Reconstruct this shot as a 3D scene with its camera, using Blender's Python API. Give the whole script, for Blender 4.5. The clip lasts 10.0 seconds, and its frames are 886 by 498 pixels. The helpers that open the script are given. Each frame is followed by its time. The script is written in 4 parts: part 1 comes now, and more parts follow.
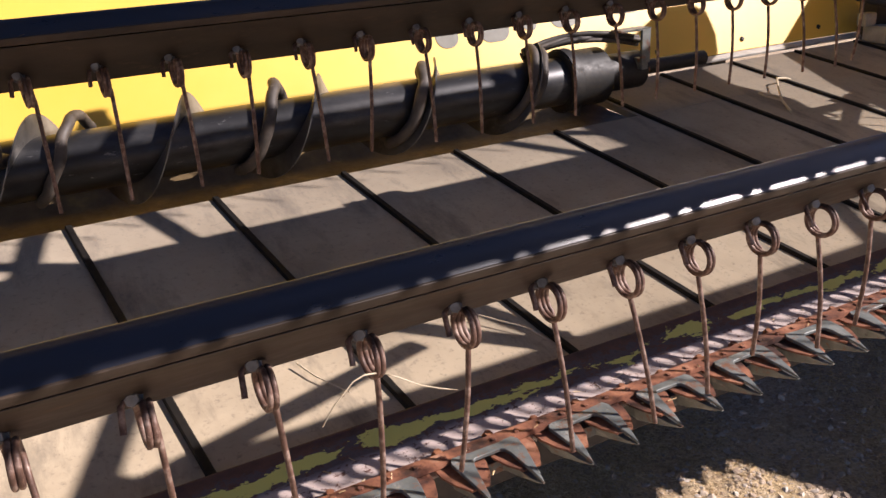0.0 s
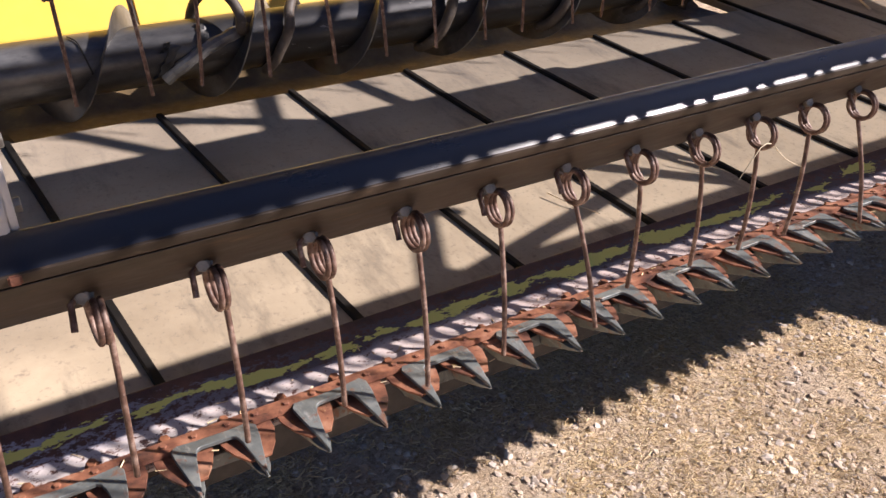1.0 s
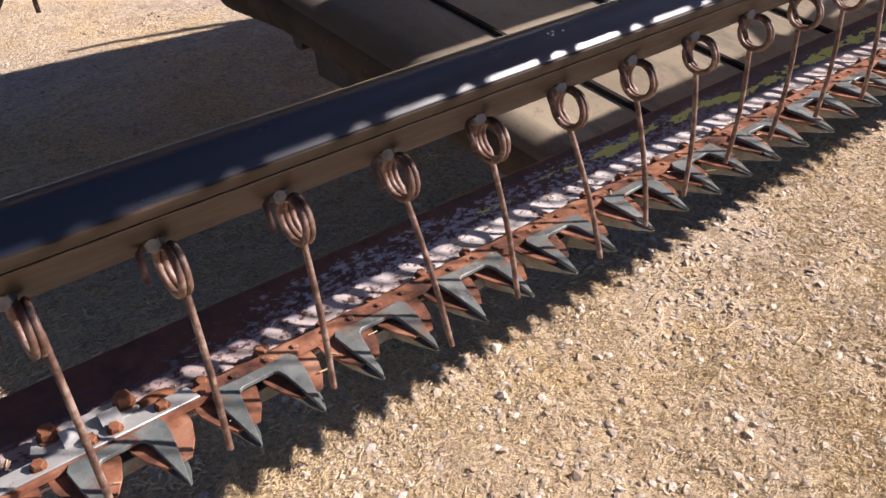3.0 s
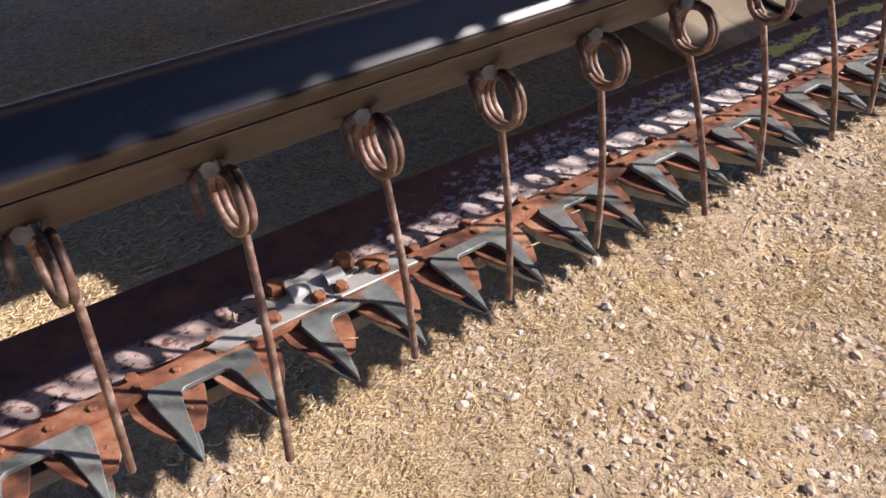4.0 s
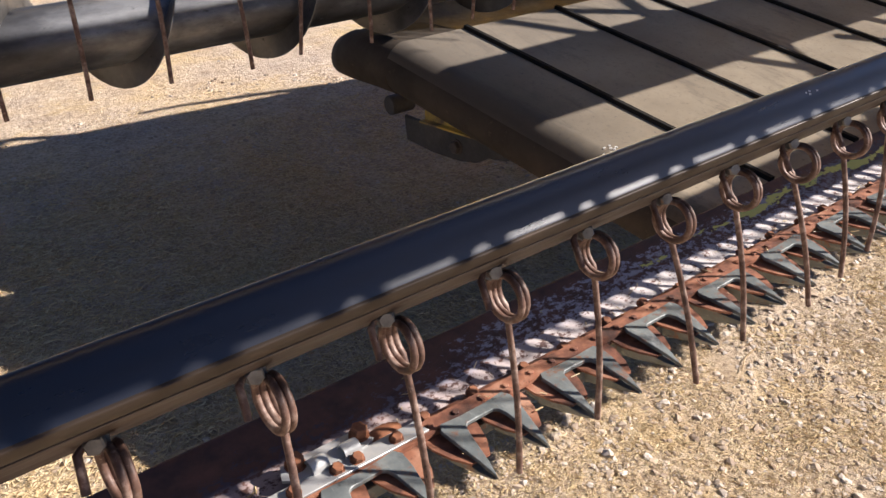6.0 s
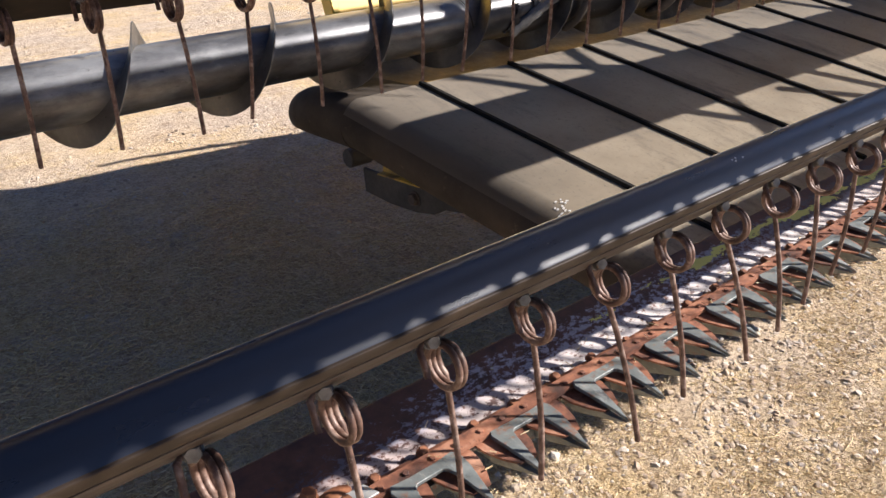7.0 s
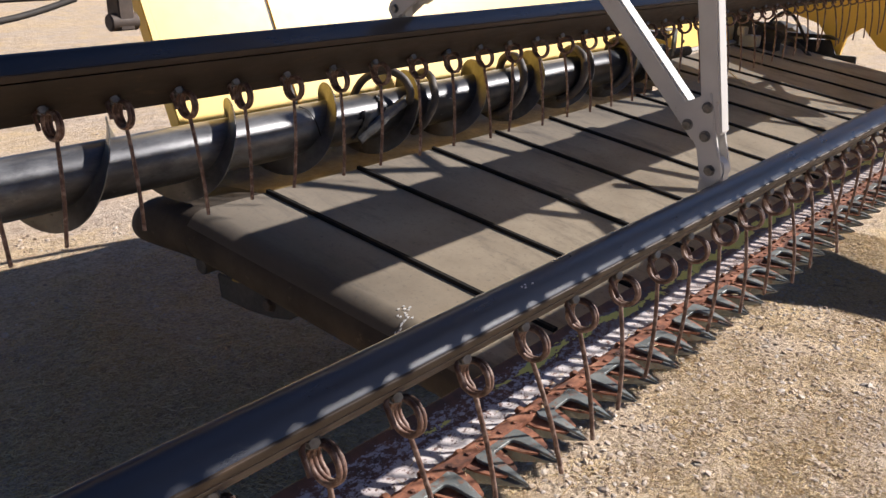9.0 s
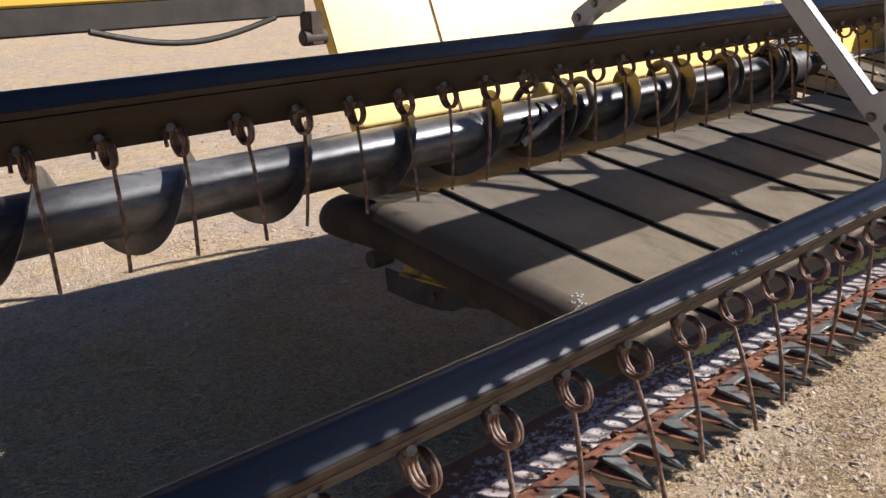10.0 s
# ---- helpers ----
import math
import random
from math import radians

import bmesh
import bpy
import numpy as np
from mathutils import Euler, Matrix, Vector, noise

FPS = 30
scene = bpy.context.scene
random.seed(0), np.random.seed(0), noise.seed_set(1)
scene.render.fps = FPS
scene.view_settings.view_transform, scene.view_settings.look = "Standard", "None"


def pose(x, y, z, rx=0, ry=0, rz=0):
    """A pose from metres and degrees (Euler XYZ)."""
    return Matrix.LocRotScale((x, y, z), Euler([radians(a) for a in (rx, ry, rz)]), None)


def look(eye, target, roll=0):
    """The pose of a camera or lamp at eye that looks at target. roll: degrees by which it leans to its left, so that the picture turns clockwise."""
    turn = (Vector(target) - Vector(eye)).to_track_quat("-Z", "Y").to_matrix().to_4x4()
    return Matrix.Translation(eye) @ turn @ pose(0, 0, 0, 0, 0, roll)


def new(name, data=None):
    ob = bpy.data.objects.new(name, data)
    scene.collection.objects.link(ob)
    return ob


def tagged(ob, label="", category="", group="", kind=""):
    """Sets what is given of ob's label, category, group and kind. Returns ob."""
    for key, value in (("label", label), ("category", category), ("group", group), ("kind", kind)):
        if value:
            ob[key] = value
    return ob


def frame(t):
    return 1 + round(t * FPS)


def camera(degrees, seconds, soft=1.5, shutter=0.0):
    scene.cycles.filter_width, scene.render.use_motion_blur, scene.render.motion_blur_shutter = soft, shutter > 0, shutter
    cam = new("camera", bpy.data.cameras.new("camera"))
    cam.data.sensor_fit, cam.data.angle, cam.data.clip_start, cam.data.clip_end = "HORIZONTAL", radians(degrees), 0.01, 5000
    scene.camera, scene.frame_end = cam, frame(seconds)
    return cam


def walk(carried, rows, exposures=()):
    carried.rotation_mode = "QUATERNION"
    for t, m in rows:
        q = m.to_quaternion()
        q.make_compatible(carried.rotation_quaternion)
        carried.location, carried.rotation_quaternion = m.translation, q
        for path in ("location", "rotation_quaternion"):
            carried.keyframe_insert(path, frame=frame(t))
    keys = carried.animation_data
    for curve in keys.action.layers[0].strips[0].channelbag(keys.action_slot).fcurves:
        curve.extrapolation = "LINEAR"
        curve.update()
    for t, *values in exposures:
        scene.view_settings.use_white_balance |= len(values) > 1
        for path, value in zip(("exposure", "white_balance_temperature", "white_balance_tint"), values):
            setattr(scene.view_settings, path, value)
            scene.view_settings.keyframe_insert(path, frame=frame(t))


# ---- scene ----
cam = camera(56.0, 10.0)
PATH = [
    (0, (1.284, -0.654, 1.36), (2.122, 1.003, 0.617), -3.5),
    (0.5, (0.952, -0.728, 1.367), (1.813, 0.878, 0.543), -2.7),
    (1, (0.665, -0.674, 1.341), (1.563, 0.87, 0.442), -2.0),
    (1.5, (0.369, -0.568, 1.347), (1.436, 0.822, 0.382), -1.9),
    (2, (0.071, -0.554, 1.318), (1.183, 0.747, 0.284), -2.5),
    (2.5, (-0.17, -0.559, 1.346), (0.883, 0.765, 0.279), -3.2),
    (2.7, (-0.245, -0.55, 1.344), (0.786, 0.776, 0.26), -2.8),
    (3.8, (-0.519, -0.406, 1.269), (0.44, 0.826, 0.019), 0.5),
    (4, (-0.541, -0.396, 1.264), (0.399, 0.847, 0.011), 0.5),
    (4.5, (-0.581, -0.389, 1.269), (0.337, 0.899, 0.045), 0.4),
    (5, (-0.576, -0.401, 1.298), (0.397, 0.93, 0.167), -0.0),
    (5.5, (-0.57, -0.408, 1.319), (0.457, 0.951, 0.27), -0.5),
    (5.7, (-0.572, -0.408, 1.326), (0.47, 0.958, 0.302), -0.6),
    (6.8, (-0.566, -0.427, 1.361), (0.564, 0.947, 0.447), -0.4),
    (7, (-0.558, -0.43, 1.365), (0.597, 0.933, 0.466), -0.3),
    (7.5, (-0.534, -0.446, 1.377), (0.689, 0.883, 0.521), 0.3),
    (8, (-0.51, -0.463, 1.396), (0.79, 0.832, 0.599), 0.6),
    (8.5, (-0.486, -0.476, 1.407), (0.88, 0.777, 0.657), 0.7),
    (9, (-0.489, -0.484, 1.415), (0.915, 0.748, 0.701), 0.7),
    (9.5, (-0.541, -0.493, 1.416), (0.832, 0.787, 0.724), 0.4),
    (10, (-0.688, -0.501, 1.415), (0.529, 0.934, 0.738), -1.4),
]
walk(cam, [(t, look(eye, target, roll)) for t, eye, target, roll in PATH],
     [(0, 0.64, 5600, 28), (1.0, 0.82, 5550, 27), (2.0, 0.86, 5550, 26), (4.5, 0.77, 5600, 24), (7, 0.97, 5450, 20), (8.5, 0.80, 5400, 20), (10, 0.50, 5400, 20)])

# ---- light ----
TO_SUN = Vector((1.21, -0.757, 1.0)).normalized()
sun_data = bpy.data.lights.new("sun", "SUN")
sun_data.energy, sun_data.angle, sun_data.color = 5.8, radians(0.45), (1.0, 0.885, 0.66)
sun = new("sun", sun_data)
sun.matrix_world = look((0, 0, 0), -TO_SUN) @ Matrix.Identity(4)
world = bpy.data.worlds.new("sky")
scene.world = world
world.use_nodes = True
wn = world.node_tree.nodes
sky = wn.new("ShaderNodeTexSky")
sky.sky_type, sky.sun_disc = "NISHITA", False
sky.sun_elevation = math.asin(TO_SUN.z)
sky.sun_rotation = math.atan2(TO_SUN.x, TO_SUN.y)
world.node_tree.links.new(sky.outputs[0], wn["Background"].inputs[0])
sky.ozone_density, sky.dust_density = 3.6, 0.6
wn["Background"].inputs[1].default_value = 0.0335


# ---- materials ----
def material(name, build):
    mat = bpy.data.materials.new(name)
    mat.use_nodes = True
    t = mat.node_tree
    bsdf = t.nodes["Principled BSDF"]
    build(t, bsdf)
    return mat


def world_noise(t, scale, detail=6.0, rough=0.6, stretch=None):
    g = t.nodes.new("ShaderNodeNewGeometry")
    n = t.nodes.new("ShaderNodeTexNoise")
    n.inputs["Scale"].default_value = scale
    n.inputs["Detail"].default_value = detail
    n.inputs["Roughness"].default_value = rough
    src = g.outputs["Position"]
    if stretch:
        m = t.nodes.new("ShaderNodeMapping")
        m.inputs["Scale"].default_value = stretch
        t.links.new(src, m.inputs[0])
        src = m.outputs[0]
    t.links.new(src, n.inputs["Vector"])
    return n.outputs["Fac"]


def ramp(t, fac, stops):
    r = t.nodes.new("ShaderNodeValToRGB")
    e = r.color_ramp.elements
    while len(e) < len(stops):
        e.new(0.5)
    for el, (p, c) in zip(e, stops):
        el.position = p
        el.color = (*c, 1) if len(c) == 3 else c
    t.links.new(fac, r.inputs[0])
    return r.outputs[0]


def grey(v):
    return (v, v, v)


def mix(t, fac, a, b):
    m = t.nodes.new("ShaderNodeMix")
    m.data_type = "RGBA"
    for s, v in ((m.inputs[0], fac), (m.inputs[6], a), (m.inputs[7], b)):
        if hasattr(v, "is_linked"):
            t.links.new(v, s)
        elif isinstance(v, tuple):
            s.default_value = (*v, 1)
        else:
            s.default_value = v
    return m.outputs[2]


def bump(t, bsdf, height, strength, distance):
    b = t.nodes.new("ShaderNodeBump")
    b.inputs["Strength"].default_value = strength
    b.inputs["Distance"].default_value = distance
    t.links.new(height, b.inputs["Height"])
    t.links.new(b.outputs[0], bsdf.inputs["Normal"])


def surface(name, stops, scale, rough=(0.5, 0.7), metal=0.0, bump_d=0.0006, fine=None, fine_scale=60.0,
            stretch=None, coat=0.0, spec=0.5, bump_s=0.5, coat_rough=0.4):
    """Two-scale noise surface: broad colour stops, fine speckle towards one colour, roughness range, relief."""
    def build(t, b):
        broad = world_noise(t, scale, 8, 0.62, stretch)
        col = ramp(t, broad, stops)
        small = world_noise(t, fine_scale, 5, 0.7, stretch)
        if fine:
            col = mix(t, ramp(t, small, [(fine[1], grey(0)), (fine[2], grey(1))]), col, fine[0])
        t.links.new(col, b.inputs["Base Color"])
        t.links.new(ramp(t, small, [(0.3, grey(rough[0])), (0.7, grey(rough[1]))]), b.inputs["Roughness"])
        b.inputs["Metallic"].default_value = metal
        b.inputs["Coat Weight"].default_value = coat
        b.inputs["Coat Roughness"].default_value = coat_rough
        b.inputs["Specular IOR Level"].default_value = spec
        if bump_d:
            bump(t, b, small, bump_s, bump_d)
    return material(name, build)


M_BAT = surface("bat_paint", [(0.35, (0.0095, 0.0115, 0.019)), (0.65, (0.0145, 0.017, 0.027))], 9, (0.26, 0.34), 0.0,
                0.00008, ((0.04, 0.038, 0.036), 0.66, 0.85), 45, (0.25, 1, 1), spec=0.45, coat=0.6, coat_rough=0.23)
M_FLANGE = surface("flange_steel", [(0.35, (0.020, 0.0145, 0.010)), (0.7, (0.055, 0.038, 0.026))], 14, (0.4, 0.6), 0.2,
                   0.0003, ((0.12, 0.08, 0.05), 0.58, 0.8), 70, (0.3, 1, 1))
M_TINE = surface("tine_steel", [(0.32, (0.058, 0.030, 0.021)), (0.5, (0.135, 0.075, 0.053)), (0.66, (0.31, 0.225, 0.18))], 75,
                 (0.4, 0.65), 0.12, 0.0003, ((0.44, 0.33, 0.27), 0.6, 0.8), 160)
M_BOLT = surface("zinc_bolt", [(0.35, (0.10, 0.094, 0.085)), (0.65, (0.26, 0.25, 0.235))], 60, (0.3, 0.5), 0.55, 0.0002,
                 ((0.2, 0.11, 0.06), 0.6, 0.75), 240)
M_RUSTBOLT = surface("rusty_bolt", [(0.3, (0.13, 0.045, 0.02)), (0.7, (0.30, 0.12, 0.05))], 80, (0.6, 0.85), 0.1, 0.0005)
def _guard(t, b):
    # worn grey-green paint, bare steel scratches, rust freckles and dirt
    broad = world_noise(t, 14, 8, 0.65)
    col = ramp(t, broad, [(0.3, (0.075, 0.082, 0.080)), (0.52, (0.15, 0.165, 0.160)), (0.72, (0.27, 0.28, 0.26))])
    scratch = world_noise(t, 60, 7, 0.75, (1, 0.35, 1))
    col = mix(t, ramp(t, scratch, [(0.56, grey(0)), (0.68, grey(0.75))]), col, (0.36, 0.36, 0.34))
    rust = world_noise(t, 38, 8, 0.72)
    col = mix(t, ramp(t, rust, [(0.55, grey(0)), (0.63, grey(0.9))]), col, (0.19, 0.085, 0.045))
    col = mix(t, ramp(t, rust, [(0.30, grey(0.8)), (0.40, grey(0))]), col, (0.05, 0.045, 0.04))
    t.links.new(col, b.inputs["Base Color"])
    t.links.new(ramp(t, scratch, [(0.3, grey(0.62)), (0.7, grey(0.38))]), b.inputs["Roughness"])
    b.inputs["Metallic"].default_value = 0.2
    bump(t, b, rust, 0.6, 0.0006)


M_GUARD = material("guard_paint", _guard)
M_CLIP = surface("pale_clip_steel", [(0.3, (0.34, 0.34, 0.33)), (0.7, (0.54, 0.53, 0.50))], 20, (0.35, 0.55), 0.35, 0.0002, ((0.30, 0.15, 0.08), 0.64, 0.74), 90)
M_KNIFE = surface("rusty_knife", [(0.36, (0.050, 0.024, 0.018)), (0.46, (0.165, 0.066, 0.038)), (0.56, (0.29, 0.122, 0.066)), (0.70, (0.44, 0.24, 0.15))], 17,
                  (0.55, 0.8), 0.15, 0.0004, ((0.075, 0.032, 0.022), 0.58, 0.72), 95)
def _belt(t, b):
    # dark rubber under tan dust: broad worn patches, lengthways scuffs, fine specks
    broad = world_noise(t, 2.6, 7, 0.62)
    col = ramp(t, broad, [(0.28, (0.30, 0.242, 0.165)), (0.5, (0.455, 0.376, 0.262)), (0.72, (0.57, 0.478, 0.336))])
    scuff = world_noise(t, 9, 7, 0.7, (1, 0.25, 1))
    col = mix(t, ramp(t, scuff, [(0.30, grey(0.75)), (0.48, grey(0))]), col, (0.105, 0.09, 0.075))
    col = mix(t, ramp(t, scuff, [(0.58, grey(0)), (0.74, grey(0.6))]), col, (0.40, 0.32, 0.22))
    fine = world_noise(t, 85, 6, 0.75)
    col = mix(t, ramp(t, fine, [(0.30, grey(0.55)), (0.45, grey(0))]), col, (0.12, 0.10, 0.085))
    col = mix(t, ramp(t, fine, [(0.66, grey(0)), (0.76, grey(0.7))]), col, (0.50, 0.42, 0.31))
    # greyer towards the auger, darker where the belt turns round its end roller; shade is part of both tones
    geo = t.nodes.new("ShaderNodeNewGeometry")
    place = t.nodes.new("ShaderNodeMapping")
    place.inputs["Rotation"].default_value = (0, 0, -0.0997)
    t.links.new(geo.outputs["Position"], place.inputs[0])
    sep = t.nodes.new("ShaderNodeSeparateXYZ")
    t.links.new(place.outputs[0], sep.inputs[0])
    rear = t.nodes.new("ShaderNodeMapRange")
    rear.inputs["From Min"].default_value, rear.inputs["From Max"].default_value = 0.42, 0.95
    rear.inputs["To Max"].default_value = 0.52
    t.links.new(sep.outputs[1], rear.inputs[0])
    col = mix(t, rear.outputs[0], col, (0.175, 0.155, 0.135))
    # rubber tone that also carries the shade of the roll turned from the sun
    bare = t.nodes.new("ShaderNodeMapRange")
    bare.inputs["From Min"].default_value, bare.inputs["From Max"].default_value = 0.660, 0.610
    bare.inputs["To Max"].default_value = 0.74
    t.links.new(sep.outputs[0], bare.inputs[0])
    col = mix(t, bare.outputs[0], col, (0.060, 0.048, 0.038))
    # panel beside the end roller darkened towards the rear, shade put into the colour
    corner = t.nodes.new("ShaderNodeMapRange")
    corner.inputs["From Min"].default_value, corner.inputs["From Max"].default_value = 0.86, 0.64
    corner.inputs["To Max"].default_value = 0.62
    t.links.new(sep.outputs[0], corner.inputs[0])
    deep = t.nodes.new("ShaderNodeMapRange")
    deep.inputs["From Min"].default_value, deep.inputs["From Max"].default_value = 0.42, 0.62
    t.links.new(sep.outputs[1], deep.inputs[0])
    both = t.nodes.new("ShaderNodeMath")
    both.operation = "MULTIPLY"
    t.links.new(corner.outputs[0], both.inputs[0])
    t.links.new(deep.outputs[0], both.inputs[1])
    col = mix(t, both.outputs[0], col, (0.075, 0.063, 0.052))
    t.links.new(col, b.inputs["Base Color"])
    b.inputs["Roughness"].default_value = 0.85
    b.inputs["Diffuse Roughness"].default_value = 1.0
    b.inputs["Specular IOR Level"].default_value = 0.25
    bump(t, b, fine, 0.5, 0.0005)


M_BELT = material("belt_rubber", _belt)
# darkened copy of the belt rubber, painted shade for the end roll and tail
M_BELT_EDGE = surface("shaded_belt_rubber", [(0.3, (0.022, 0.018, 0.015)), (0.7, (0.06, 0.046, 0.034))], 7, (0.7, 0.9), 0.0, 0.0006,
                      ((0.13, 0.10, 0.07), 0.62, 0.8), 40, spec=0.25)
M_GRIMY_YELLOW = surface("grimy_yellow_paint", [(0.36, (0.10, 0.065, 0.032)), (0.48, (0.36, 0.23, 0.045)), (0.62, (0.60, 0.39, 0.05))], 16, (0.55, 0.8), 0.0, 0.0004)
M_SLAT = surface("slat_rubber", [(0.35, (0.006, 0.0055, 0.005)), (0.7, (0.016, 0.013, 0.011))], 18, (0.7, 0.9), 0.0, 0.0008,
                 ((0.07, 0.055, 0.04), 0.70, 0.82), 60, spec=0.2)
def _auger(t, b):
    # steel rubbed bright towards the open end, blackened further in, with scratches and smears
    geo = t.nodes.new("ShaderNodeNewGeometry")
    sep = t.nodes.new("ShaderNodeSeparateXYZ")
    t.links.new(geo.outputs["Position"], sep.inputs[0])
    broad = world_noise(t, 7, 8, 0.62, (0.4, 1, 1))
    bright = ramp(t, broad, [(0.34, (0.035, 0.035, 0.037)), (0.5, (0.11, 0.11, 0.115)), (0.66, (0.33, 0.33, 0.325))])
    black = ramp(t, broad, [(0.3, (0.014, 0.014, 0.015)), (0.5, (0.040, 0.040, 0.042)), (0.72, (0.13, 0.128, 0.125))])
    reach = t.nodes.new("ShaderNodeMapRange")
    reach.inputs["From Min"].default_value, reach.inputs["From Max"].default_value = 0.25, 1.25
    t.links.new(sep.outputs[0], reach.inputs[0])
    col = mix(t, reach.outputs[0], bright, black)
    small = world_noise(t, 60, 6, 0.75, (0.35, 1, 1))
    col = mix(t, ramp(t, small, [(0.60, grey(0)), (0.72, grey(0.7))]), col, (0.03, 0.028, 0.026))
    col = mix(t, ramp(t, small, [(0.26, grey(0.6)), (0.36, grey(0))]), col, (0.42, 0.41, 0.39))
    t.links.new(col, b.inputs["Base Color"])
    t.links.new(ramp(t, broad, [(0.3, grey(0.46)), (0.7, grey(0.27))]), b.inputs["Roughness"])
    b.inputs["Metallic"].default_value = 0.55
    bump(t, b, small, 0.4, 0.0003)


M_AUGER = material("auger_steel", _auger)
M_FLIGHT = surface("flight_steel", [(0.35, (0.055, 0.052, 0.05)), (0.7, (0.17, 0.16, 0.145))], 11, (0.26, 0.44), 0.5, 0.0003,
                   ((0.20, 0.16, 0.11), 0.6, 0.8), 60)
M_HOSE = surface("worn_rubber", [(0.3, (0.03, 0.024, 0.019)), (0.7, (0.10, 0.082, 0.067))], 20, (0.5, 0.75), 0.0, 0.0008, ((0.26, 0.22, 0.18), 0.6, 0.8), 50)
M_YELLOW = surface("yellow_paint", [(0.3, (0.82, 0.51, 0.050)), (0.7, (0.86, 0.56, 0.070))], 3, (0.38, 0.46), 0.0, 0.0001,
                   ((0.62, 0.48, 0.14), 0.66, 0.85), 25, spec=0.6)
M_TROUGH = surface("scuffed_trough", [(0.35, (0.07, 0.048, 0.028)), (0.58, (0.16, 0.11, 0.045)), (0.74, (0.34, 0.23, 0.06))], 8, (0.45, 0.7), 0.1, 0.0004)
M_WHITE = surface("white_paint", [(0.3, (0.46, 0.44, 0.41)), (0.7, (0.58, 0.56, 0.53))], 8, (0.4, 0.55), 0.0, 0.0002,
                  ((0.26, 0.20, 0.15), 0.62, 0.80), 40)
M_GREASE = surface("black_grease", [(0.35, (0.007, 0.007, 0.007)), (0.7, (0.022, 0.020, 0.018))], 14, (0.45, 0.7), 0.0, 0.0008)
M_DARK = surface("dark_frame", [(0.35, (0.03, 0.027, 0.025)), (0.7, (0.07, 0.06, 0.05))], 10, (0.5, 0.8), 0.1, 0.0005)
M_FRAME = surface("dirty_frame", [(0.35, (0.05, 0.036, 0.028)), (0.7, (0.11, 0.08, 0.06))], 10, (0.55, 0.8), 0.1, 0.0006)
M_LETTER = surface("grey_decal", [(0.35, (0.13, 0.125, 0.10)), (0.7, (0.2, 0.19, 0.15))], 12, (0.5, 0.6), 0.0, 0)
M_TWIG = surface("pale_straw", [(0.3, (0.50, 0.42, 0.28)), (0.7, (0.62, 0.54, 0.40))], 30, (0.6, 0.8), 0.0, 0)


